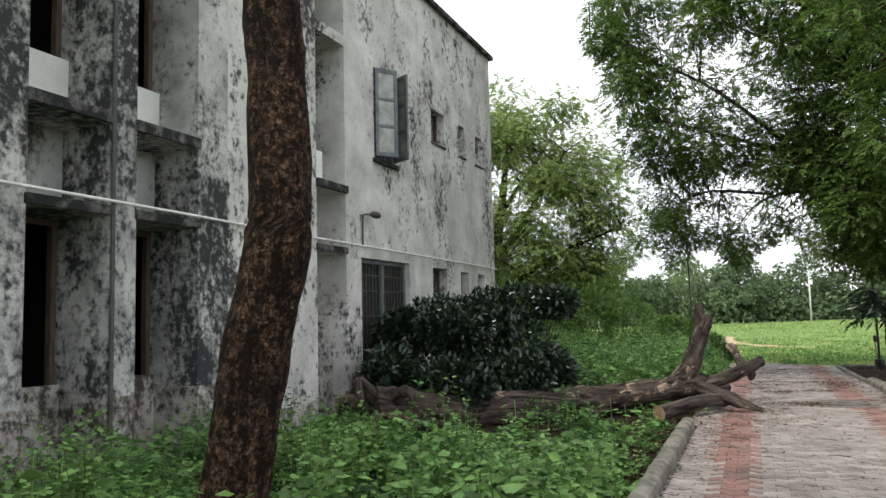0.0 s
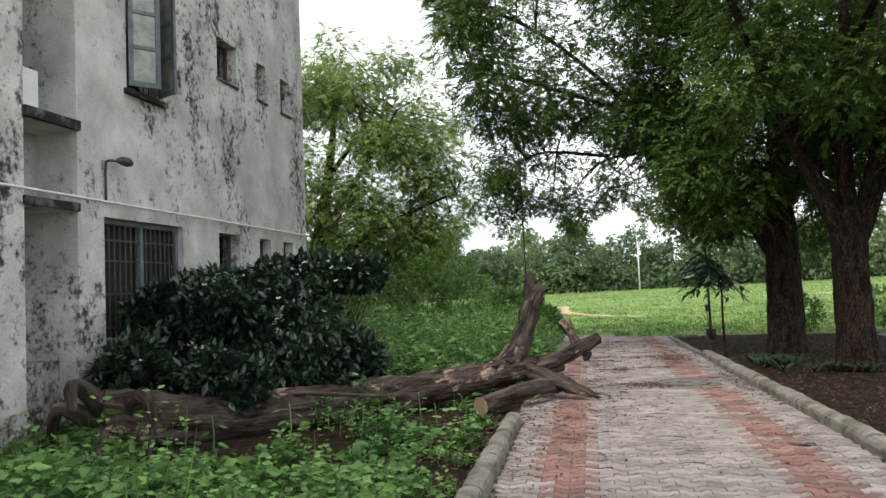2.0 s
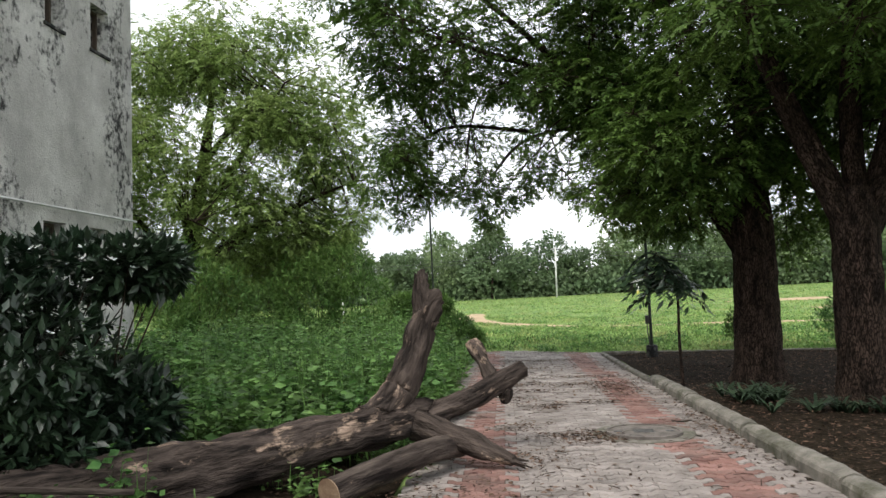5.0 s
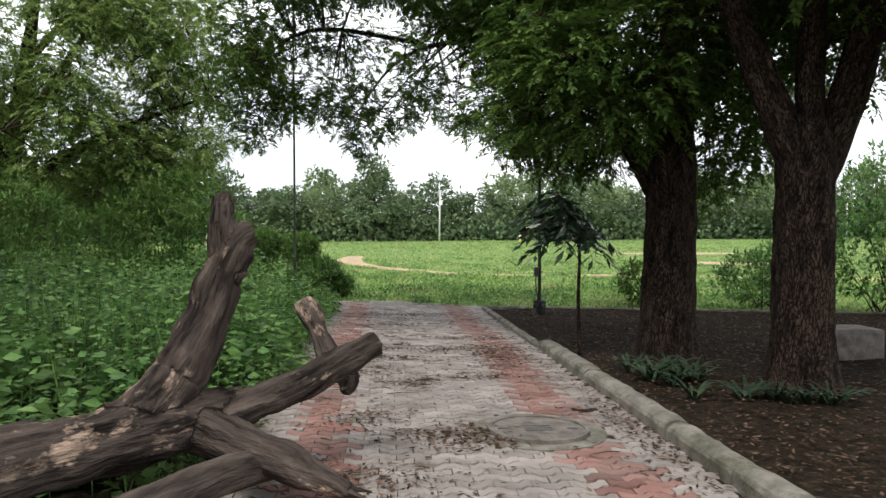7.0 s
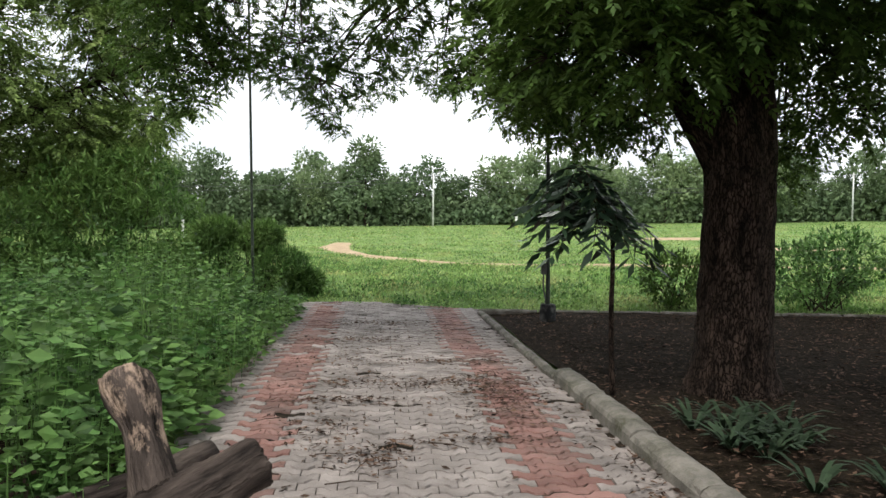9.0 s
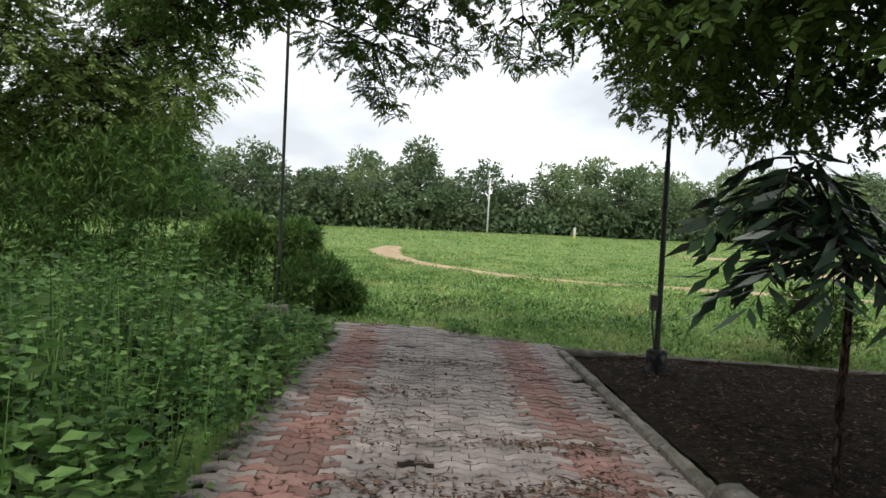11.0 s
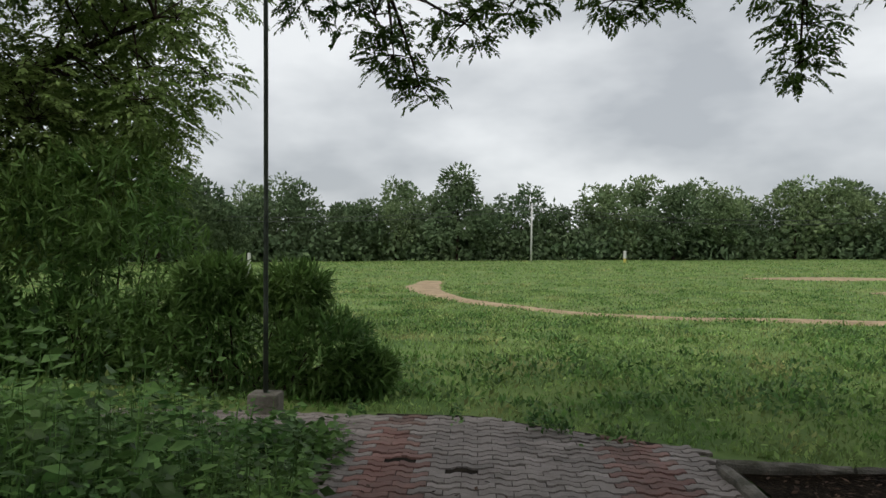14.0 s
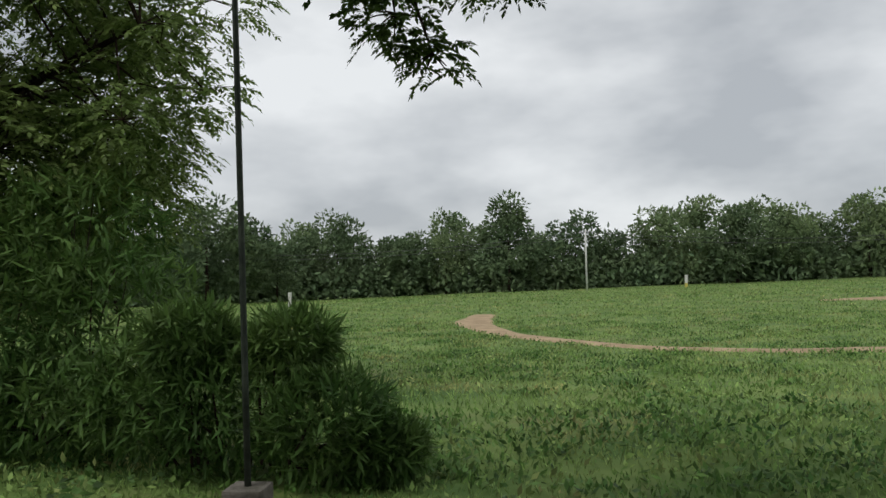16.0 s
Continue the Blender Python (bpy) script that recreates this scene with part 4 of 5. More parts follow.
def low_scrub():
    """Undergrowth at the foot of the far belt."""
    rng = np.random.default_rng(41)
    n = 46000
    x, y = rng.uniform(-64, 78, n), rng.normal(89.0, 2.2, n)
    z = np.abs(rng.normal(0, 1.5, n)) + 0.1 + np.array([ground_z(a, c) for a, c in zip(x, y)])
    b = np.stack([x, y, z], 1)
    v, f = leaf_quads(b, rng.normal(0, 1, (n, 3)) + np.array([0, 0, 0.5]), rng.normal(0, 1, (n, 3)), rng.uniform(0.35, 0.75, n), rng.uniform(0.2, 0.4, n))
    tagged(attach("scrub", mesh_of("scrub", v, f, HAZED_DARK)), "dark undergrowth along the foot of the far trees", "undergrowth", kind="stuff")


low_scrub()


# ---- fallen trunk ----
def weather(me, axes):
    """Carves furrows along the wood and stores coordinates that run with its grain."""
    n = len(me.vertices)
    co, no = np.empty(n * 3, dtype=np.float32), np.empty(n * 3, dtype=np.float32)
    me.vertices.foreach_get("co", co)
    me.vertices.foreach_get("normal", no)
    co, no = co.reshape(-1, 3), no.reshape(-1, 3)
    best, grain = np.full(n, 1e9), np.zeros((n, 3))
    for k, (pts, rad) in enumerate(axes):
        p = np.array([tuple(q) for q in pts])
        tan = unit(np.gradient(p, axis=0))
        run = np.concatenate([[0], np.cumsum(np.linalg.norm(np.diff(p, axis=0), axis=1))])
        d = np.linalg.norm(co[:, None, :] - p[None], axis=2) - np.array(rad)[None]
        i = np.argmin(d, axis=1)
        near = d[np.arange(n), i]
        rel, t = co - p[i], tan[i]
        along = np.sum(rel * t, axis=1)
        rel = rel - t * along[:, None]
        u = unit(np.cross(t, np.array([0.35, -0.9, 0.2])))
        w = np.cross(t, u)
        g = np.column_stack([np.sum(rel * u, axis=1) + k * 0.6, np.sum(rel * w, axis=1), run[i] + along + k * 1.7])
        take = near < best
        best[take], grain[take] = near[take], g[take]
    push = np.array([0.022 * noise.noise((a * 9, b * 9, c * 2.2)) + 0.016 * (0.4 - abs(noise.noise((a * 26, b * 26, c * 2.6)))) + 0.008 * (0.4 - abs(noise.noise((a * 60, b * 60, c * 5)))) + 0.022 * noise.noise((a * 4 + 9, b * 4, c * 6)) for a, b, c in grain])
    me.vertices.foreach_set("co", (co + no * push[:, None]).astype(np.float32).ravel())
    me.attributes.new("grain", "FLOAT_VECTOR", "POINT").data.foreach_set("vector", grain.astype(np.float32).ravel())
    me.polygons.foreach_set("use_smooth", np.full(len(me.polygons), True))
    me.update()


def fallen_trunk():
    t = thing("fallen_tree", "fallen dead trunk with broken barkless limbs lying across the weeds", "fallen tree", (-1.2, 11.2, 0.1))
    t.scale = (0.96, 0.96, 0.96)
    o = Vector((-1.3, 11.4, 0.1))

    core, axes = bmesh.new(), []

    def limb(name, pts, rad, label="", seed=0, sides=14, per=6):
        me = limb_mesh(name, [Vector(p) - o for p in pts], rad, DEADWOOD, sides + 6, per + 5, 0.02, 0.05, seed, True, 0.20)
        if name in ("trunk", "upright_limb", "broken_tip", "side_limb", "stub", "knot", "lower_limb"):
            core.from_mesh(me)
            axes.append(smooth_path([Vector(p) - o for p in pts], rad, 8))
            return None
        return attach(name, me, t, label)

    limb("trunk", [(-4.55, 8.35, 0.30), (-3.9, 8.85, 0.26), (-2.95, 9.65, 0.24), (-2.05, 10.65, 0.26), (-1.32, 11.38, 0.33), (-0.80, 11.90, 0.38), (-0.50, 12.14, 0.42)], [0.36, 0.27, 0.24, 0.21, 0.175, 0.175, 0.12], "weathered trunk with peeling bark", 1, 16)
    limb("upright_limb", [(-1.15, 11.58, 0.34), (-0.90, 11.84, 0.44), (-0.73, 11.99, 0.66), (-0.61, 12.09, 0.95), (-0.51, 12.16, 1.26), (-0.43, 12.20, 1.41), (-0.35, 12.22, 1.46)], [0.13, 0.155, 0.145, 0.115, 0.11, 0.09, 0.075], "grey broken upright limb", 2)
    limb("broken_tip", [(-0.50, 12.16, 1.22), (-0.53, 12.20, 1.45), (-0.54, 12.22, 1.62), (-0.53, 12.22, 1.72)], [0.10, 0.095, 0.075, 0.03], "splintered broken tip", 3)
    for k in range(9):
        a = k * 0.72
        limb("splinter", [(-0.535 + 0.05 * math.cos(a), 12.2 + 0.05 * math.sin(a), 1.52), (-0.53 + 0.065 * math.cos(a), 12.21 + 0.06 * math.sin(a), 1.58 + 0.035 * (k * 7 % 4))], [0.022, 0.006], "", 30 + k, 5, 2)
    limb("side_limb", [(-0.75, 11.95, 0.36), (-0.45, 12.15, 0.40), (-0.18, 12.32, 0.48), (0.10, 12.48, 0.60), (0.38, 12.66, 0.73)], [0.15, 0.125, 0.105, 0.10, 0.085], "brown side limb with a broken end", 4)
    limb("stub", [(0.10, 12.50, 0.60), (0.00, 12.68, 0.80), (-0.10, 12.82, 0.98)], [0.085, 0.075, 0.07], "broken stub", 5)
    limb("knot", [(0.18, 12.54, 0.62), (0.19, 12.52, 0.50), (0.17, 12.50, 0.44)], [0.07, 0.055, 0.03], "", 6, 9)
    limb("lower_limb", [(-0.62, 11.98, 0.36), (-0.35, 11.88, 0.27), (-0.05, 11.80, 0.17), (0.26, 11.70, 0.07)], [0.13, 0.115, 0.09, 0.04], "splayed lower limb resting on the paving", 7)
    for k, (dx, dz) in enumerate(((0.12, 0.02), (0.09, -0.03), (0.14, -0.02))):
        limb("splinter", [(0.16, 11.73, 0.10), (0.26 + dx, 11.69 - 0.03 * k, 0.05 + dz)], [0.03, 0.005], "", 40 + k, 5, 2)
    for k, pts in enumerate(([(-4.4, 8.5, 0.4), (-4.0, 8.2, 0.62), (-3.75, 7.95, 0.45), (-3.7, 7.8, 0.1)], [(-4.5, 8.4, 0.45), (-4.6, 8.0, 0.75), (-4.4, 7.7, 0.55)], [(-4.6, 8.4, 0.3), (-4.9, 8.2, 0.5), (-5.1, 8.3, 0.2)], [(-4.5, 8.3, 0.2), (-4.2, 7.8, 0.2), (-4.0, 7.3, 0.04)])):
        limb("root", pts, [0.12, 0.07, 0.04, 0.02][:len(pts)], "", 50 + k, 8)
    body = part("trunk", core, DEADWOOD_BODY, t, "weathered barkless trunk with broken limbs", True)
    blend = body.modifiers.new("blend", "REMESH")
    blend.mode, blend.voxel_size, blend.use_smooth_shade = "VOXEL", 0.013, True
    soften = body.modifiers.new("soften", "SMOOTH")
    soften.factor, soften.iterations = 0.5, 4
    bpy.context.view_layer.update()
    me = bpy.data.meshes.new_from_object(body.evaluated_get(bpy.context.evaluated_depsgraph_get()))
    body.modifiers.clear()
    body.data = me
    weather(me, axes)
    cut = thing("cut_log", "short sawn log lying on the ground under the trunk", "log", (-0.67, 10.92, 0.15))
    cut.scale = (0.96, 0.96, 0.96)
    o2 = Vector((-0.75, 11.1, 0.15))
    attach("bark", limb_mesh("bark", [Vector(p) - o2 for p in ((-1.06, 10.62, 0.10), (-0.75, 11.05, 0.16), (-0.42, 11.55, 0.20), (-0.2, 11.95, 0.14))], [0.115, 0.105, 0.10, 0.09], DEADWOOD, 18, 9, 0.02, 0.04, 8, True, 0.14), cut)
    bm = bmesh.new()
    bmesh.ops.create_cone(bm, cap_ends=True, segments=18, radius1=0.108, radius2=0.112, depth=0.012, matrix=look((-1.066, 10.61, 0.10), (-0.75, 11.05, 0.16)))
    bmesh.ops.transform(bm, matrix=Matrix.Translation(-o2), verts=bm.verts)
    part("sawn_end", bm, CUTWOOD, cut, "pale sawn end of the log")


fallen_trunk()
extra = limb_mesh("log", [(-1.8, 12.0, 0.12), (-1.1, 12.7, 0.13), (-0.45, 13.7, 0.12), (-0.2, 14.4, 0.1)], [0.11, 0.105, 0.10, 0.08], DEADWOOD, 12, 6, 0.04, 0.05, 9)
tagged(attach("fallen_log", extra), "dark fallen log half buried in the weeds", "log")
tagged(attach("thin_pole", limb_mesh("thin_pole", [(-4.1, 9.0, 0.42), (-2.9, 9.3, 0.44), (-1.9, 9.55, 0.36)], [0.025, 0.022, 0.018], DEADWOOD, 8, 4)), "thin pale bamboo stick lying over the trunk", "stick")


# ---- shrubs ----
def shrub(name, label, base, blobs, mat, seed, leaf, width, per, flowers=0, stems=14, drop=0.0, whorl=1, leaf_label="", move=(0, 0), size=1.0):
    """Woody stems with whorls of leaves spread over several rounded masses."""
    rng = np.random.default_rng(seed)
    s = thing(name, label, "shrub", (base[0] + move[0], base[1] + move[1], base[2]))
    s.scale = (size, size, size)
    b0 = np.array(base)
    segs, B, A, F = [], [], [], []
    for c, r in blobs:
        c, r = np.array(c), np.array(r)
        for _ in range(max(2, stems // len(blobs))):
            e = c + in_ball(rng, 1)[0] * r * 0.85
            segs.append((Vector((c - b0) * np.array([0.6, 0.6, 0]) + rng.normal(0, 0.12, 3) * np.array([1, 1, 0])), Vector(e - b0), 0.013, 0.004))
        p = in_ball(rng, per, 0.35) * r
        for _ in range(whorl):
            B.append(p + c - b0 + rng.normal(0, 0.015, p.shape))
            out = unit(p / r)
            A.append(out * 0.6 + rng.normal(0, 0.75, p.shape) + np.array([0, 0, 0.15 - drop]))
            F.append(np.array([0, 0, 1.0]) + rng.normal(0, 0.35, p.shape))
    tagged(attach("stem_work", rods(segs, BARK, "stem_work", 5), s, "thin woody stems"), kind="stuff")
    B, A, F = np.concatenate(B), np.concatenate(A), np.concatenate(F)
    keep = B[:, 2] > -0.02
    B, A, F = B[keep], A[keep], F[keep]
    n = len(B)
    L = rng.uniform(0.7, 1.2, n) * leaf
    v, f = leaf_quads(B, A, F, L, L * width, 0.06)
    attach("foliage", mesh_of("foliage", v, f, mat), s, leaf_label)
    if flowers:
        pick = np.argsort(-(B[:, 2] + B[:, 0] * 0.3 - B[:, 1] * 0.3 + rng.normal(0, 0.5, n)))[:flowers * 3:3]
        petals = []
        for k in range(5):
            a = 2 * math.pi * k / 5
            petals.append(leaf_quads(np.zeros((1, 3)), np.array([[math.cos(a), math.sin(a) - 0.4, 0.35]]), np.array([[0, -0.6, 1.0]]), np.array([0.038]), np.array([0.021]))[0])
        v = np.concatenate(petals)
        bloom = mesh_of("flower", v, np.arange(len(v)).reshape(-1, 4), PETAL)
        for p in B[pick]:
            ob = attach("flower", bloom, s)
            ob.location, ob.rotation_euler = Vector(p) + Vector((0.02, -0.03, 0.03)), tuple(rng.normal(0, 0.35, 3))
    return s


shrub("flowering_bush", "dense dark glossy bush with small white flowers against the block", (-3.7, 10.2, 0.0),
      [((-4.1, 9.9, 0.85), (0.75, 0.8, 0.75)), ((-3.8, 10.7, 1.1), (0.7, 0.5, 0.55)), ((-3.9, 9.6, 1.35), (0.5, 0.4, 0.3)), ((-3.3, 10.3, 0.95), (0.85, 0.8, 0.75)), ((-4.3, 10.4, 1.45), (0.75, 0.7, 0.42)), ((-3.2, 10.9, 1.75), (0.95, 0.6, 0.26)), ((-3.0, 10.1, 0.55), (0.6, 0.6, 0.5)), ((-2.65, 10.75, 0.62), (0.42, 0.45, 0.40)), ((-4.75, 9.5, 0.65), (0.45, 0.6, 0.5)), ((-2.55, 10.9, 1.75), (0.35, 0.4, 0.22)), ((-3.6, 9.0, 0.55), (0.6, 0.35, 0.4)), ((-4.5, 8.9, 0.6), (0.5, 0.4, 0.5)), ((-4.9, 10.2, 1.3), (0.4, 0.6, 0.4))],
      GLOSSY, 61, 0.135, 0.40, 470, 90, 60, 0.16, 5, "dark glossy leaves in whorls", (0.05, 0.05), 0.98)
shrub("green_shrub", "leafy green shrub growing at the field edge", (-1.6, 22.5, 0.05), [((-1.7, 22.5, 0.55), (0.8, 0.55, 0.5)), ((-0.95, 22.3, 0.40), (0.5, 0.45, 0.38)), ((-2.4, 22.7, 0.6), (0.7, 0.6, 0.5)), ((-1.3, 22.6, 0.95), (0.4, 0.35, 0.25)), ((-0.6, 22.4, 0.22), (0.35, 0.3, 0.2)), ((-2.0, 22.4, 1.0), (0.35, 0.35, 0.28))], WILLOWY, 62, 0.15, 0.18, 560, 0, 30, 0.05, 4, move=(-0.12, 1.28), size=1.07)
shrub("green_shrub", "dark feathery shrub with narrow drooping leaves", (-4.0, 23.6, 0.05), [((-3.3, 23.4, 1.0), (0.9, 0.7, 0.85)), ((-4.6, 23.4, 1.3), (1.1, 0.8, 1.0)), ((-4.0, 23.9, 1.9), (1.0, 0.8, 0.7)), ((-5.6, 23.2, 0.9), (0.9, 0.8, 0.8)), ((-3.6, 23.0, 0.45), (1.1, 0.6, 0.45)), ((-5.0, 22.9, 0.45), (1.1, 0.6, 0.45))], WILLOWY, 63, 0.17, 0.20, 640, 0, 40, 0.35, 4, move=(-0.2, 1.35), size=1.07)
shrub("green_shrub", "dark feathery shrub with narrow drooping leaves", (-7.0, 22.6, 0.05), [((-6.9, 22.4, 1.2), (1.1, 0.8, 1.0)), ((-7.9, 22.8, 1.6), (1.1, 0.8, 1.2)), ((-7.2, 22.2, 0.5), (1.4, 0.6, 0.5))], WILLOWY, 68, 0.17, 0.20, 640, 0, 24, 0.35, 4, move=(0.0, 1.2), size=1.05)
shrub("green_shrub", "low leafy shrub behind the edging", (5.35, 21.4, 0.05), [((5.35, 21.4, 0.5), (0.55, 0.5, 0.45))], NEEM, 64, 0.11, 0.36, 420, 0, 12, 0.0, 4, move=(0.05, 0.4))
shrub("green_shrub", "light green leafy shrub behind the edging", (7.6, 21.5, 0.05), [((7.4, 21.4, 0.62), (0.9, 0.6, 0.5)), ((8.1, 21.7, 0.8), (0.8, 0.6, 0.55))], WEED, 65, 0.11, 0.36, 520, 0, 18, 0.0, 4)
shrub("tall_shrub", "tall leafy shrub beyond the bare bed", (9.6, 20.8, 0.05), [((9.4, 20.7, 1.1), (1.1, 0.9, 0.9)), ((9.9, 21.0, 2.2), (1.2, 0.9, 1.0)), ((10.6, 20.6, 1.5), (1.0, 0.9, 1.1))], WEED, 66, 0.13, 0.34, 700, 0, 30, 0.05, 4)
sapling = thing("sapling", "thin young tree with long drooping dark leaves beside the kerb", "tree", (2.68, 16.10, 0.04))
sapling.scale = (0.96, 0.96, 0.96)
attach("stem", limb_mesh("stem", [(0, 0, -0.1), (-0.03, 0, 0.6), (-0.03, 0.01, 1.3), (-0.14, 0.01, 1.6), (-0.38, 0.01, 1.95)], [0.026, 0.022, 0.018, 0.012, 0.006], BARK, 8, 4), sapling)


def sapling_leaves():
    """Spreading shoots with long leaves that hang in drooping pairs."""
    rng = np.random.default_rng(67)
    V = []
    for k in range(24):
        a, u = k * 2.4 + 0.3, k / 23
        root = np.array([-0.04 - 0.34 * u, 0.01, 1.38 + 0.55 * u])
        l = rng.uniform(0.42, 0.66) * (1.0 - 0.25 * u)
        d = np.array([math.cos(a) - 0.15, math.sin(a) * 0.8, 0.22])
        shoot = [root + d * l * t - np.array([0, 0, 0.40 * t * t]) for t in (0, 0.33, 0.66, 1.0)]
        attach("shoot", limb_mesh("shoot", [tuple(p) for p in shoot], [0.007, 0.006, 0.004, 0.002], BARK, 5, 2), sapling)
        n = 20
        t = np.repeat(np.linspace(0.2, 1.0, n // 2), 2)
        b = root + d * (l * t)[:, None] - np.array([0, 0, 1.0]) * (0.40 * t * t)[:, None]
        s = np.tile([1.0, -1.0], n // 2)[:, None] * np.array([-d[1], d[0], 0])
        L = rng.uniform(0.16, 0.27, n)
        V.append(leaf_quads(b, s * 0.8 + d * 0.5 + np.array([0, 0, -0.55]) + rng.normal(0, 0.18, b.shape), rng.normal(0, 0.3, b.shape) + np.array([0.2, -0.5, 1.0]), L, L * 0.23)[0])
    v = np.concatenate(V)
    attach("foliage", mesh_of("foliage", v, np.arange(len(v)).reshape(-1, 4), GLOSSY), sapling, "long dark drooping leaves")


sapling_leaves()


def strap_plants():
    """Lily-like plants of arching strap leaves by the kerb."""
    rng = np.random.default_rng(71)
    for k in range(22):
        x, y = (2.75 + rng.uniform(0, 0.95), 13.7 + rng.uniform(0, 1.6)) if k < 16 else (4.2 + rng.uniform(-0.5, 0.5), 13.65 + rng.uniform(-0.1, 0.15))
        z = rise(y) + 0.02
        n, V = 14, []
        for i in range(n):
            a, h, w = rng.uniform(0, 2 * math.pi), rng.uniform(0.14, 0.27), rng.uniform(0.012, 0.019)
            out = np.array([math.cos(a), math.sin(a), 0])
            side = np.array([-out[1], out[0], 0]) * w
            line = [out * (0.02 + 0.28 * t * h / 0.25) + np.array([0, 0, h * (1.55 * t - 0.95 * t * t)]) for t in (0, 0.35, 0.7, 1.0)]
            for p, q, s0, s1 in zip(line, line[1:], (0.6, 1, 0.8), (1, 0.8, 0.1)):
                V += [p - side * s0, p + side * s0, q + side * s1, q - side * s1]
        ob = attach("lily_plant", mesh_of("lily_plant", V, np.arange(len(V)).reshape(-1, 4), LILY))
        ob.location = (x, y, z)
        tagged(ob, "low lily plant with arching dark strap leaves", "plant", "lily plants by the kerb")


strap_plants()


# ---- weeds, litter and grass ----
def weed_height(x, y):
    h = 0.34 + 0.34 * noise.noise((x * 0.6, y * 0.6, 3.0)) + 0.34 * noise.noise((x * 1.5, y * 1.5, 6.0))
    if y > 11.5:
        h += min((y - 11.5) / 2.5, 1.0) * 0.36
    if y > 19.6:
        h *= max(0.35, 1 - (y - 19.6) / 3.4)
    if x > -0.8:
        h *= 0.75
    if y < 6:
        h += 0.08
    if 6.4 < y < 9.8:
        h *= 0.5
    return max(h, 0.12)


def weeds():
    rng = np.random.default_rng(81)
    n = 10500
    x, y = rng.uniform(-5.1, -0.45, n), rng.uniform(1.6, 22.3, n)
    more = 3200
    x, y = np.concatenate([x, rng.uniform(-13, -5.1, more)]), np.concatenate([y, rng.uniform(16.6, 23.2, more)])
    bare = np.array([noise.noise((a * 0.9, b * 0.9, 7.0)) for a, b in zip(x, y)])
    near_log = (x > -1.9) & (y > 8.2) & (y < 11.6) & (bare > 0.02)
    road = x > np.array([left_x(b) + (-0.24 if b < 10.3 else 0.10) for b in y]) + 0.25 * np.maximum(bare, 0)
    strip = (y > 21.7) & (bare > -0.4) & (x > -4.5)
    by_trunk = (y > 7.4) & (y < 11.3) & (x > -4.8) & (bare > -0.10)
    gaps = (bare < -0.30) & (y > 3.0) & (rng.uniform(0, 1, len(x)) < 0.7)
    k = ~(near_log | road | strip | by_trunk | gaps)
    x, y = x[k], y[k]
    h = np.array([weed_height(a, b) for a, b in zip(x, y)]) * rng.uniform(0.45, 1.35, len(x))
    g = np.array([ground_z(a, b) for a, b in zip(x, y)])
    kind_small = np.array([noise.noise((a * 0.8, b * 0.8, 21)) for a, b in zip(x, y)]) + rng.normal(0, 0.2, len(x)) > -0.02
    h *= np.where(kind_small, 1.15, 0.95)
    V = []
    for j in range(14):
        t = 0.25 + 0.75 * (j + rng.uniform(0, 1, len(x))) / 14
        a = j * 2.4 + rng.uniform(0, 6.28, len(x))
        out = np.stack([np.cos(a), np.sin(a), rng.uniform(-0.25, 0.35, len(x))], 1)
        size = np.where(kind_small, rng.uniform(0.035, 0.07, len(x)), rng.uniform(0.065, 0.135, len(x)))
        b = np.stack([x, y, g + h * t], 1) + out * (0.02 + 0.07 * (1 - t))[:, None]
        V.append(leaf_quads(b, out, np.array([0, 0, 1.0]) + rng.normal(0, 0.6, b.shape), size, size * 0.62, 0.10)[0])
    v = np.concatenate(V)
    tagged(attach("weeds", mesh_of("weeds", v, np.arange(len(v)).reshape(-1, 4), WEED)), "thick bright green broad-leaved weeds", "weeds", kind="stuff")
    b = np.stack([x, y, g], 1)
    v, f = leaf_quads(b, np.array([0, 0, 1.0]) + rng.normal(0, 0.12, b.shape), rng.normal(0, 1, b.shape), h, np.full(len(h), 0.012))
    tagged(attach("weed_stems", mesh_of("weed_stems", v, f, WEED)), "thin green weed stems", "weeds", kind="stuff")


weeds()


def broad_plant(at, height, leaves, size, seed):
    """A taller weed with large heart-shaped leaves."""
    rng = random.Random(seed)
    p = thing("broad_leaf_plant", "tall weed with large pale green heart-shaped leaves", "plant", at, "large-leaved weeds")
    attach("stem", limb_mesh("stem", [(0, 0, 0), (0.02, 0.01, height * 0.5), (0, 0.03, height)], [0.010, 0.008, 0.004], WEED, 6, 3), p)
    for k in range(leaves):
        a, t = k * 2.4 + rng.uniform(-0.4, 0.4), 0.35 + 0.65 * k / leaves
        s = size * rng.uniform(0.75, 1.15)
        outline = [(0, 0), (-0.38, -0.10), (-0.52, 0.18), (-0.40, 0.55), (0, 1.05), (0.40, 0.55), (0.52, 0.18), (0.38, -0.10)]
        v = [(u * s, w * s + 0.09, -0.25 * s * (u * u) * 2 - 0.18 * s * w * w) for u, w in outline] + [(0, 0.45 * s + 0.09, 0.02 * s)]
        me = bpy.data.meshes.new("leaf")
        me.from_pydata(v, [], [(8, i, (i + 1) % 8) for i in range(8)])
        me.materials.append(WEED)
        leaf = attach("leaf", me, p)
        leaf.matrix_basis = pose(0, 0, height * t, rng.uniform(-25, 15), rng.uniform(-12, 12), math.degrees(a))


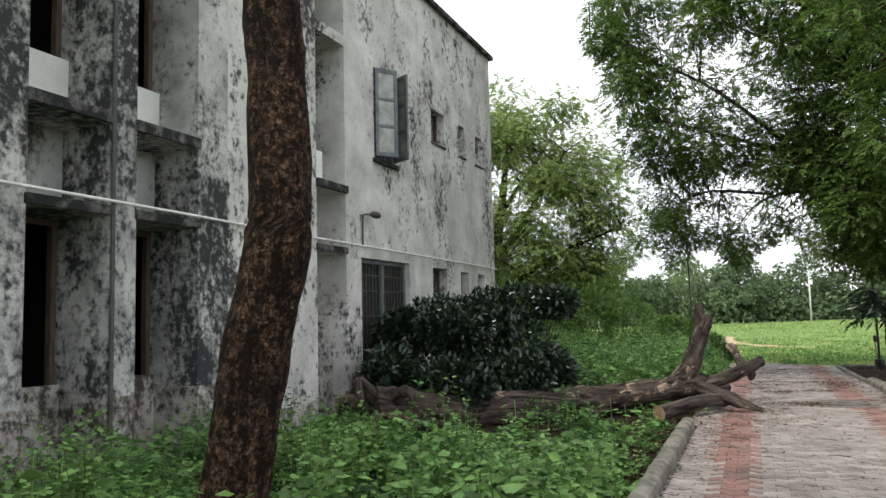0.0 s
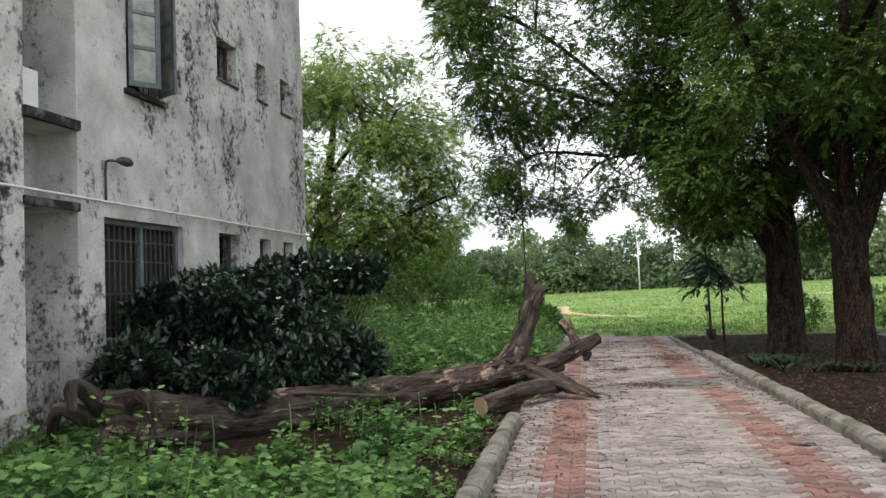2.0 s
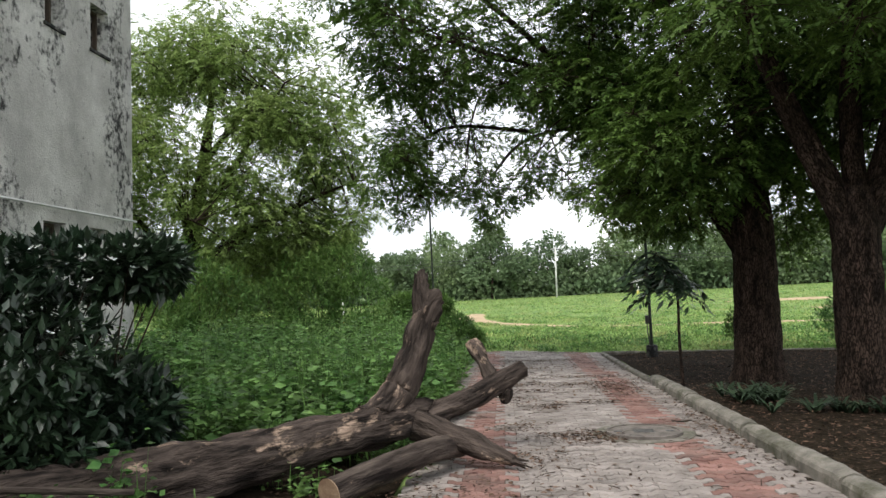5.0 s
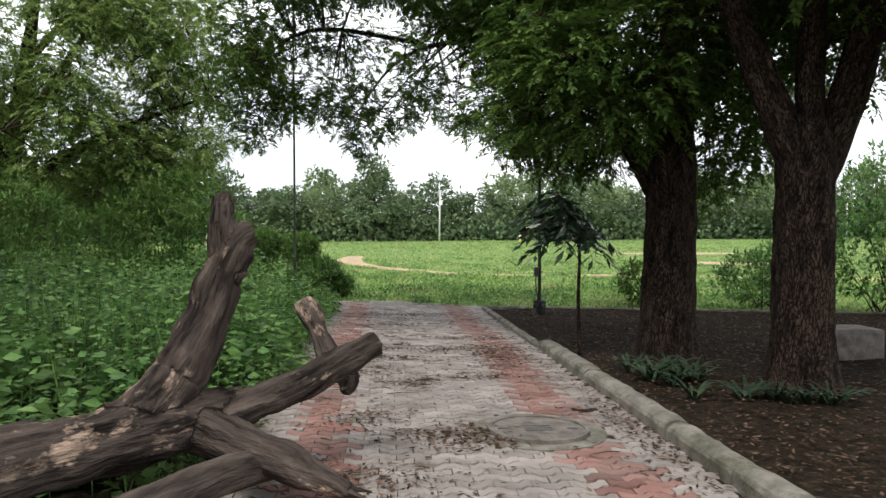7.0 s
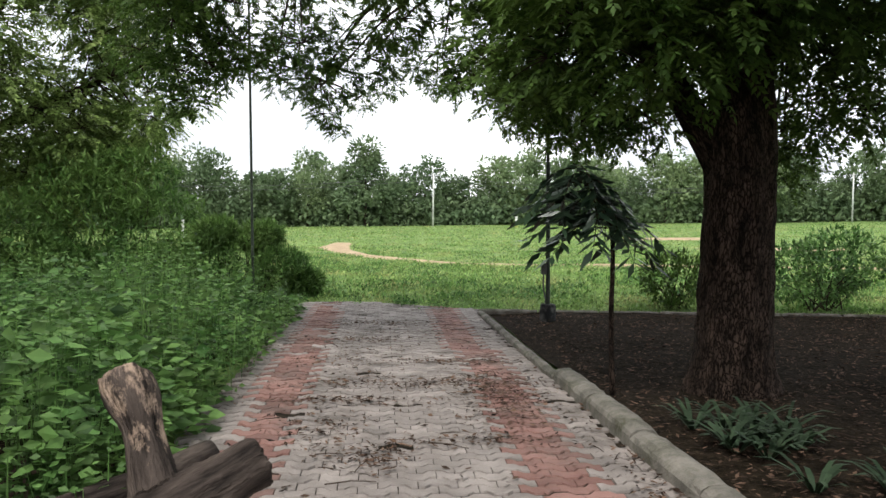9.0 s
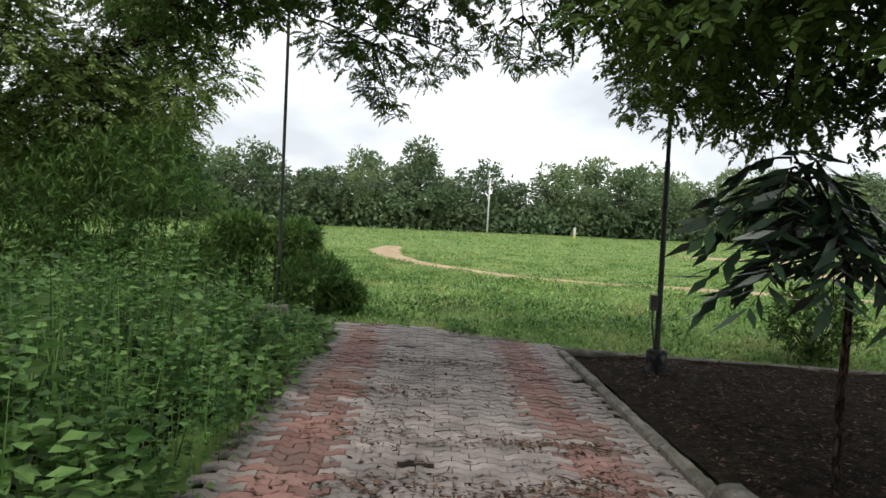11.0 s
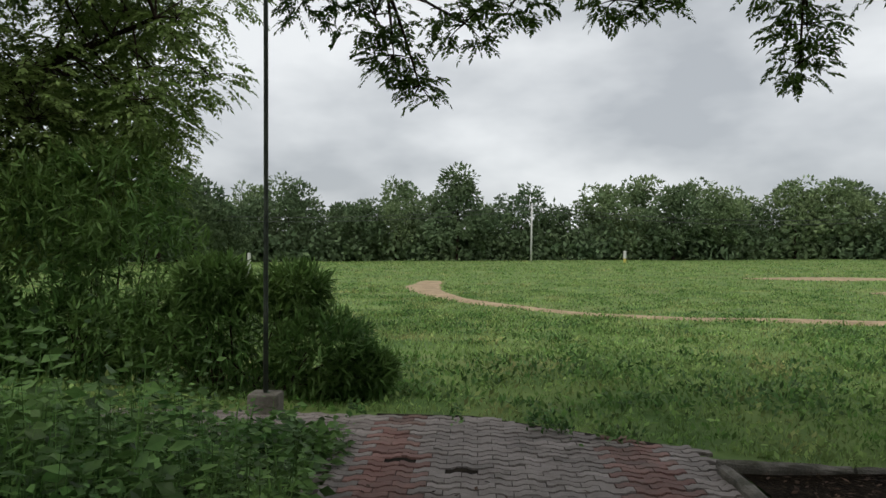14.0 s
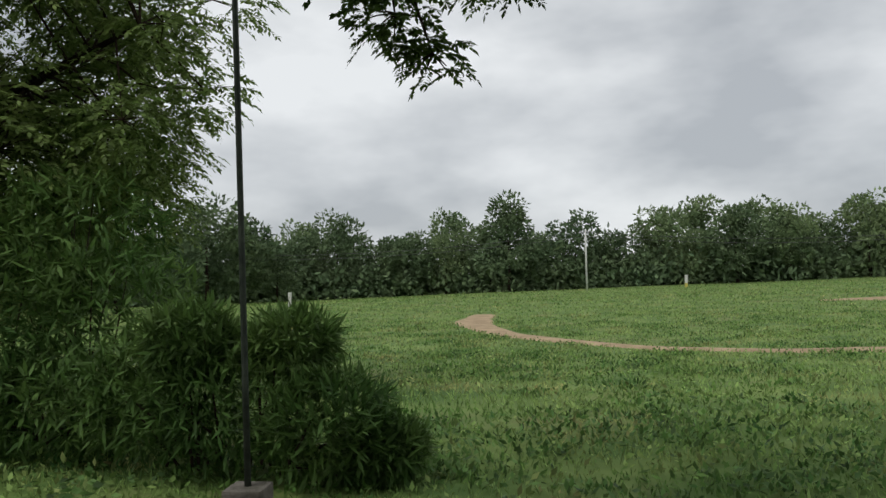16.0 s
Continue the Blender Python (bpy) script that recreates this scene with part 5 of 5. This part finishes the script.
for i, (x, y, h) in enumerate(((-1.25, 3.9, 0.55), (-1.45, 4.2, 0.5), (-1.0, 4.2, 0.42), (-1.7, 3.8, 0.48), (-1.2, 8.9, 0.42), (-1.45, 9.3, 0.45), (-0.95, 9.2, 0.35), (-3.3, 13.6, 1.15), (-2.4, 8.2, 0.45), (-3.0, 7.9, 0.4), (-1.9, 17.6, 0.85))):
    broad_plant((x, y, ground_z(x, y)), h, 7 if h < 0.9 else 9, 0.095 if i > 3 else 0.165, i)


def litter():
    """Fallen leaves on the bed and swept drifts on the paving."""
    rng = np.random.default_rng(91)
    n = 26000
    x, y = rng.uniform(2.4, 9.5, n), rng.uniform(7.0, 21.1, n)
    k = x > np.array([kerb_x(b) + 0.24 for b in y])
    x, y = x[k], y[k]
    P = [np.stack([x, y, np.array([rise(b) for b in y]) + 0.045 + rng.uniform(0, 0.02, len(x))], 1)]
    for cx, cy, sx, sy, m in ((1.05, 12.75, 0.28, 0.16, 260), (1.75, 16.2, 0.22, 0.55, 420), (1.05, 16.6, 0.55, 0.14, 260), (0.35, 15.2, 0.2, 0.3, 110), (0.75, 14.6, 0.12, 0.12, 90), (0.2, 17.8, 0.3, 0.4, 120), (2.3, 13.2, 0.10, 0.9, 260), (0.3, 13.3, 0.25, 0.2, 120), (1.2, 19.6, 0.9, 0.5, 160), (0.2, 10.6, 0.4, 0.6, 160), (-0.9, 9.9, 0.5, 0.9, 700), (-0.7, 8.4, 0.4, 0.9, 420), (0.55, 16.0, 0.35, 0.07, 120), (1.45, 17.6, 0.4, 0.08, 120), (0.4, 18.9, 0.35, 0.1, 120), (1.3, 14.9, 0.3, 0.08, 60), (0.9, 20.2, 0.5, 0.12, 140), (0.35, 11.9, 0.3, 0.25, 160)):
        m = int(m * 2.1)
        q = np.stack([rng.normal(cx, sx, m), rng.normal(cy, sy, m)], 1)
        P.append(np.column_stack([q, [max(rise(b), ground_z(a, b)) + 0.012 + 0.01 * rng.uniform() for a, b in q]]))
    m = 900
    q = np.stack([rng.uniform(-0.5, 2.4, m), rng.uniform(5, 20.8, m)], 1)
    P.append(np.column_stack([q, [rise(b) + 0.012 for a, b in q]]))
    b = np.concatenate(P)
    n = len(b)
    a = rng.uniform(0, 6.28, n)
    L = rng.uniform(0.02, 0.068, n)
    v, f = leaf_quads(b, np.stack([np.cos(a), np.sin(a), rng.normal(0, 0.15, n)], 1), np.array([0, 0, 1.0]) + rng.normal(0, 0.25, (n, 3)), L, L * rng.uniform(0.25, 0.5, n))
    tagged(attach("leaf_litter", mesh_of("leaf_litter", v, f, LITTER)), "brown dry leaves scattered over earth and paving", "leaf litter", kind="stuff")
    segs = []
    for k in range(110):
        x, y = rng.uniform(0.0, 2.2), rng.uniform(8, 20.5)
        if k > 70:
            x, y = rng.uniform(3, 6.5), rng.uniform(12, 19)
        a, l = rng.uniform(0, 6.28), rng.uniform(0.06, 0.30)
        z = rise(y) + (0.012 if x < 2.5 else 0.05)
        segs.append((Vector((x, y, z)), Vector((x + l * math.cos(a), y + l * math.sin(a), z)), 0.004, 0.002))
    tagged(attach("twig_litter", rods(segs, BARK, "twig_litter", 4)), "thin dry twigs scattered on the ground", "twigs", kind="stuff")


litter()


def field_grass():
    rng = np.random.default_rng(101)
    n = 230000
    d = rng.uniform(0, 1, n) ** 1.9
    y = 20.2 + d * 62
    x = rng.uniform(-1, 1, n) * (9 + (y - 20) * 0.85) + 3.0
    e = np.array([edge_y(a) for a in x])
    keep = (y > e + 0.12) & ~((x > 2.0) & (y < 21.72 - 0.09 * x))
    x, y = x[keep], y[keep]
    tr = np.array([track_distance(a, b) for a, b in zip(x, y)])
    keep = tr > 0.0
    x, y = x[keep], y[keep]
    n = len(x)
    g = np.array([ground_z(a, b) for a, b in zip(x, y)])
    clump = np.array([noise.noise((a * 0.35, b * 0.35, 11)) for a, b in zip(x, y)])
    far = np.clip((y - 22) / 40, 0, 1)
    h = rng.uniform(0.03, 0.085, n) * (1 + 1.1 * np.maximum(clump, 0) * (y > 24)) * (1 + 0.6 * far)
    w = (0.009 + 0.032 * far) * rng.uniform(0.8, 1.5, n)
    b = np.stack([x, y, g], 1)
    lean = rng.normal(0, 0.45, (n, 3)) * np.array([1, 1, 0]) + np.array([0, 0, 1.0])
    v, f = leaf_quads(b, lean, rng.normal(0, 1, (n, 3)) * np.array([1, 1, 0.2]), h, w)
    tagged(attach("field_grass", mesh_of("field_grass", v, f, GRASS)), "rough green meadow grass with straw-coloured patches", "grass", kind="stuff")
    m = 42000
    c = np.stack([rng.uniform(-8, 14, 120), rng.uniform(24, 52, 120)], 1)
    pick = rng.integers(0, 120, m)
    q = c[pick] + rng.normal(0, 0.30, (m, 2))
    loose = np.arange(m) > 14000
    d = rng.uniform(0, 1, m) ** 1.6
    q[loose] = np.stack([rng.uniform(-1, 1, m) * (7 + 20 * d) + 3, 21.6 + 24 * d], 1)[loose]
    q = q[np.array([track_distance(a, b) > 0.1 and b > edge_y(a) + 0.1 for a, b in q])]
    m = len(q)
    g = np.array([ground_z(a, b) for a, b in q])
    b = np.column_stack([q, g + np.abs(rng.normal(0, 0.05, m))])
    L = rng.uniform(0.03, 0.10, m)
    v, f = leaf_quads(b, rng.normal(0, 1, (m, 3)) + np.array([0, 0, 0.7]), rng.normal(0, 0.5, (m, 3)) + np.array([0, 0, 1.0]), L, L * 0.5)
    tagged(attach("field_weeds", mesh_of("field_weeds", v, f, GRASS)), "low leafy weed clumps in the meadow", "weeds", kind="stuff")
    m, tufts = 40000, 420
    far_c = rng.uniform(0, 1, tufts) ** 1.4
    c = np.stack([rng.uniform(-1, 1, tufts) * (7 + 16 * far_c) + 3, 23.0 + 26 * far_c], 1)
    size = rng.uniform(0.10, 0.40, tufts)
    pick = rng.integers(0, tufts, m)
    q = c[pick] + rng.normal(0, 1, (m, 2)) * size[pick][:, None] * np.array([1.3, 0.8])
    ok = np.array([track_distance(a, b) > 0.15 and b > edge_y(a) + 0.5 for a, b in q])
    q, pick = q[ok], pick[ok]
    m = len(q)
    top = size[pick] * 0.5 * np.exp(-np.sum(((q - c[pick]) / size[pick][:, None]) ** 2, 1) * 0.4)
    b = np.column_stack([q, np.array([ground_z(a, e) for a, e in q]) + top * rng.uniform(0.1, 1, m)])
    L = rng.uniform(0.04, 0.11, m)
    v, f = leaf_quads(b, rng.normal(0, 1, (m, 3)) + np.array([0, 0, 0.6]), rng.normal(0, 0.5, (m, 3)) + np.array([0, 0, 1.0]), L, L * 0.42)
    tagged(attach("weed_tufts", mesh_of("weed_tufts", v, f, WEED)), "darker leafy weed tufts scattered over the meadow", "weeds", kind="stuff")
    m = 1500
    q = np.stack([rng.uniform(-0.6, 2.2, m), rng.normal(0, 1, m)], 1)
    q[:, 1] = np.array([edge_y(a) for a in q[:, 0]]) - np.abs(rng.normal(0, 0.18, m))
    cc = np.array([noise.noise((a * 2.2, 3.0, 1.0)) for a in q[:, 0]])
    q = q[cc > 0.05]
    b = np.column_stack([q, [rise(y) + 0.01 + abs(rng.normal(0, 0.06)) for y in q[:, 1]]])
    L = rng.uniform(0.03, 0.07, len(b))
    v, f = leaf_quads(b, rng.normal(0, 1, b.shape) + np.array([0, 0, 0.6]), rng.normal(0, 0.5, b.shape) + np.array([0, 0, 1.0]), L, L * 0.5)
    tagged(attach("joint_weeds", mesh_of("joint_weeds", v, f, WEED)), "small weeds sprouting along the paving edge", "weeds", kind="stuff")


TRACK = [(-1.5, 53.0), (-1.7, 49.0), (-0.95, 44.5), (0.5, 40.5), (2.5, 37.6), (4.5, 35.5), (7.2, 34.3), (12.8, 34.0), (26.0, 33.5)]
track_pts = smooth_path([(x, y, 0) for x, y in TRACK], [0.55, 0.75, 0.55, 0.40, 0.34, 0.32, 0.40, 0.5, 0.5], 7)
track_xy, track_r = np.array([p[:2] for p in track_pts[0]]), np.array(track_pts[1])


def track_distance(x, y):
    """Metres outside the edge of the worn track or a bare patch; negative inside."""
    d = np.min(np.hypot(track_xy[:, 0] - x, track_xy[:, 1] - y) - track_r)
    p = (((x - 20.5) / 4.0) ** 2 + ((y - 47.5) / 1.5) ** 2) ** 0.5 - 1
    q = (((x - 19.5) / 5.0) ** 2 + ((y - 57.0) / 1.2) ** 2) ** 0.5 - 1
    return min(d, p, q) + 0.18 * noise.noise((x * 1.3, y * 1.3, 9))


field_grass()


def bare_strip(points, radii, name, label):
    vs, fs = [], []
    for i, (p, r) in enumerate(zip(points, radii)):
        a, b = Vector(points[max(i - 1, 0)]), Vector(points[min(i + 1, len(points) - 1)])
        d = (b - a).to_2d().normalized()
        for s in (-1.25, -0.6, 0, 0.6, 1.25):
            x, y = p[0] - d.y * r * s, p[1] + d.x * r * s
            vs.append((x, y, ground_z(x, y) + (0.05 if abs(s) < 1 else -0.02)))
    for i in range(len(points) - 1):
        for k in range(4):
            fs.append((i * 5 + k, i * 5 + k + 1, (i + 1) * 5 + k + 1, (i + 1) * 5 + k))
    tagged(attach(name, mesh_of(name, vs, fs, SAND, True)), label, "track", kind="structure")


bare_strip([tuple(p) for p in track_pts[0]], track_pts[1], "sandy_track", "worn sandy foot track curving through the grass")
bare_strip([(16.5 + k, 47.5 + 0.2 * (k % 2), 0) for k in range(9)], [0.1, 0.9, 1.3, 1.5, 1.5, 1.3, 1.2, 0.8, 0.1], "bare_patch", "bare sandy patch in the meadow")
bare_strip([(14.7 + 1.2 * k, 57 + 0.2 * (k % 2), 0) for k in range(9)], [0.1, 0.6, 0.9, 1.0, 1.0, 0.9, 0.8, 0.5, 0.1], "bare_patch", "bare sandy patch in the meadow")


# ---- poles and small things ----
def pole_base(size, height, mat, parent):
    bm = boxes((-size / 2, size / 2, -size / 2, size / 2, -0.1, height), bevel=0.02)
    return part("pedestal", bm, mat, parent, "mossy concrete pedestal")


lp = thing("flag_pole", "slim dark pole on a mossy concrete pedestal", "pole", (-1.36, 22.78, 0.0))
attach("pole", limb_mesh("pole", [(0, 0, 0.15), (-0.04, 0, 3), (-0.15, 0, 9.5)], [0.023, 0.021, 0.018], POLE_GREEN, 10, 3, 0), lp)
pole_base(0.27, 0.17, KERB, lp)
rp = thing("lamp_post", "dull green metal post with a small box on a round base", "post", (3.07, 20.42, 0.0))
attach("pole", limb_mesh("pole", [(0, 0, 0.1), (-0.01, 0, 0.8), (-0.035, 0, 2.2)], [0.031, 0.030, 0.029], POLE_GREEN, 12, 3, 0), rp)
attach("upper_pole", limb_mesh("upper_pole", [(-0.034, 0, 2.15), (-0.075, 0, 4.5), (-0.12, 0, 7.5)], [0.022, 0.021, 0.020], POLE_GREEN, 10, 3, 0), rp)
bm = bmesh.new()
bmesh.ops.create_cone(bm, cap_ends=True, segments=20, radius1=0.115, radius2=0.108, depth=0.34, matrix=pose(0, 0, 0.08))
bmesh.ops.bevel(bm, geom=bm.edges[:], offset=0.012, segments=1, affect="EDGES")
part("pedestal", bm, LEDGE, rp, "round dark concrete pedestal")
jb = part("junction_box", boxes((-0.105, -0.032, -0.045, 0.045, 0.66, 0.82), bevel=0.008), IRON, rp, "small grey junction box")
attach("conduit", limb_mesh("conduit", [(-0.07, 0, 0.67), (-0.07, 0.0, 0.5), (-0.036, 0, 0.3), (-0.032, 0, 0.15)], [0.011] * 4, BLACK_PIPE, 8, 4, 0), jb)
for x, y, h in ((5.25, 80.0, 4.9), (48.0, 84.0, 5.0), (-40.0, 78.0, 5.0)):
    up = thing("utility_pole", "pale concrete utility pole at the far edge of the field", "pole", (x, y, ground_z(x, y)), "utility poles")
    attach("shaft", limb_mesh("shaft", [(0, 0, -0.3), (0, 0, h)], [0.09, 0.06], PALE_POST, 8, 2, 0), up)
    part("cross_arm", boxes((-0.45, 0.45, -0.04, 0.04, h - 0.25, h - 0.17)), STEEL, up)
for a, b in (((-40.0, 78.0, 4.9), (5.25, 80.0, 4.85)), ((5.25, 80.0, 4.85), (48.0, 84.0, 5.8))):
    for dz in (0.0, -0.35):
        pa, pb = Vector(a), Vector(b)
        mid = (pa + pb) / 2 - Vector((0, 0, 1.3))
        w = limb_mesh("power_cable", [pa + Vector((0, 0, dz)), (pa * 3 + pb) / 4 - Vector((0, 0, 0.95 - dz)), mid + Vector((0, 0, dz)), (pa + pb * 3) / 4 - Vector((0, 0, 0.95 - dz)), pb + Vector((0, 0, dz))], [0.018] * 5, BLACK_PIPE, 5, 5, 0)
        tagged(attach("power_cable", w), "thin dark overhead cable between the utility poles", "cable", "power cables")


def stake(x, y, h, w):
    g = ground_z(x, y)
    s = thing("marker_stake", "white marker stake with a yellow foot in the field", "stake", (x, y, g), "marker stakes")
    part("upper", boxes((-w / 2, w / 2, -w / 2, w / 2, h * 0.35, h), bevel=0.006), PALE_POST, s)
    part("foot", boxes((-w / 2, w / 2, -w / 2, w / 2, -0.1, h * 0.35), bevel=0.006), YELLOW, s, "yellow painted foot")


stake(-8.53, 46.3, 1.45, 0.11)
stake(12.8, 79.0, 0.95, 0.20)

# manhole in the paving
MH = (1.575, 12.93)
man = thing("manhole", "round concrete manhole cover set in a ring in the paving", "manhole", (MH[0], MH[1], 0.0))
bm = bmesh.new()
bmesh.ops.create_cone(bm, cap_ends=True, segments=40, radius1=0.37, radius2=0.365, depth=0.05, matrix=pose(0, 0, -0.005))
part("cover", bm, IRON_COVER, man, "worn grey cover")


def ring_mesh(r0, r1, z0, z1, n=40):
    v = [(r * math.cos(2 * math.pi * k / n), r * math.sin(2 * math.pi * k / n), z) for r, z in ((r0, z0), (r0, z1), (r1, z1), (r1, z0)) for k in range(n)]
    return v, [(i * n + k, i * n + (k + 1) % n, ((i + 1) % 4) * n + (k + 1) % n, ((i + 1) % 4) * n + k) for i in range(3) for k in range(n)]


attach("rim", mesh_of("rim", *ring_mesh(0.335, 0.362, 0.0, 0.030), IRON_COVER), man, "raised rim")
attach("collar", mesh_of("collar", *ring_mesh(0.372, 0.49, -0.03, 0.006), KERB), man, "rough mortar collar")
for a in (0, 180):
    part("lifting_slot", boxes((0.21, 0.29, -0.02, 0.02, 0.0, 0.026), bevel=0.004) if a == 0 else boxes((-0.29, -0.21, -0.02, 0.02, 0.0, 0.026), bevel=0.004), BLACK_PIPE, man, "dark lifting slot")
for k in range(3):
    part("lettering_bar", boxes((-0.10, 0.10, 0.06 - 0.06 * k, 0.085 - 0.06 * k, 0.0, 0.024)), BLACK_PIPE, man, "worn cast lettering")
stone = part("stone_block", boxes((-0.45, 0.45, -0.25, 0.25, -0.08, 0.30), bevel=0.035), IRON_COVER)
stone.location = (5.65, 16.0, 0.08)
tagged(stone, "weathered concrete block lying on the bare earth", "block")

# ---- pavers ----
def zig(x):
    """Zigzag of the paver's long edge, period 0.22."""
    u = (x % 0.22) / 0.22
    return 0.042 * (0 if u < 0.16 else (u - 0.16) / 0.16 if u < 0.32 else 1 if u < 0.66 else (0.82 - u) / 0.16 if u < 0.82 else 0)


def paver_outline(shift):
    xs = sorted({0.0, 0.22, *(((k - shift) % 0.22) for k in (0.0352, 0.0704, 0.1452, 0.1804))})
    low = [(x, zig(x + shift)) for x in xs]
    return low + [(x, y + 0.112) for x, y in reversed(low)]


def inset(poly, d):
    """Draw the long edges in by d and the short ends in by less."""
    half, e = len(poly) // 2, 0.0015 + d * 0.12
    return [(min(max(x, e), 0.22 - e), y + (d if i < half else -d)) for i, (x, y) in enumerate(poly)]


def paver_verts(shift):
    o = paver_outline(shift)
    a, b = inset(o, 0.0085), inset(o, 0.013)
    n = len(o)
    v = [(x - 0.11, y - 0.07, -0.03) for x, y in a] + [(x - 0.11, y - 0.07, -0.010) for x, y in a] + [(x - 0.11, y - 0.07, 0.0) for x, y in b]
    sides = [(r * n + k, r * n + (k + 1) % n, (r + 1) * n + (k + 1) % n, (r + 1) * n + k) for r in range(2) for k in range(n)]
    return v, sides, tuple(range(2 * n, 3 * n))


PV = [paver_verts(0.0), paver_verts(0.11)]


def lay_pavers():
    rng = random.Random(77)
    shared = {}
    for s in (0, 1):
        for c, m in (("g", PAVER_GREY), ("r", PAVER_RED)):
            me = bpy.data.meshes.new("paver")
            me.from_pydata(PV[s][0], [], [*PV[s][1], PV[s][2]])
            me.materials.append(m)
            shared[s, c] = me
    heap = {"g": ([], []), "r": ([], [])}
    count, j, y = 0, 0, -3.4
    while y < 23.0:
        s = j % 2
        x = -9.0 if y > 21.9 else -0.9
        x = math.floor(x / 0.22) * 0.22 + (0.11 if s else 0.0)
        while x < 2.7:
            inside = left_x(y) - 0.05 < x < kerb_x(y) + 0.05 or (y > 21.9 and x < 0)
            if inside and y < edge_y(x) - 0.06 and math.hypot(x - MH[0], y - MH[1]) > 0.47:
                red = abs(x - 0.06 + 0.013 * (y - 10)) < 0.20 or abs(x - 1.88 + 0.018 * (y - 11.6)) < 0.22
                c = "r" if red and rng.random() < 0.96 else "g"
                z = rise(y) + rng.uniform(-0.005, 0.005)
                if rng.random() < 0.01:
                    z -= 0.01
                tilt = (rng.uniform(-2.2, 2.2), rng.uniform(-1.4, 1.4), rng.uniform(-1.2, 1.2))
                m = pose(x, y, z, *tilt)
                if 10.4 < y < 12.95 and count < 300:
                    ob = attach("paver", shared[s, c], paving)
                    ob.matrix_basis = m
                    count += 1
                else:
                    vs, fs = heap[c]
                    o = len(vs)
                    vs += [tuple(m @ Vector(p)) for p in PV[s][0]]
                    fs += [tuple(i + o for i in q) for q in (*PV[s][1], PV[s][2])]
            x += 0.22
        y, j = y + 0.1125, j + 1
    for c, m, label in (("g", PAVER_GREY, "grey zigzag pavers"), ("r", PAVER_RED, "faded red zigzag pavers")):
        me = bpy.data.meshes.new("pavers")
        me.from_pydata(heap[c][0], [], heap[c][1])
        me.materials.append(m)
        tagged(attach("pavers", me, paving, label), kind="stuff")


lay_pavers()
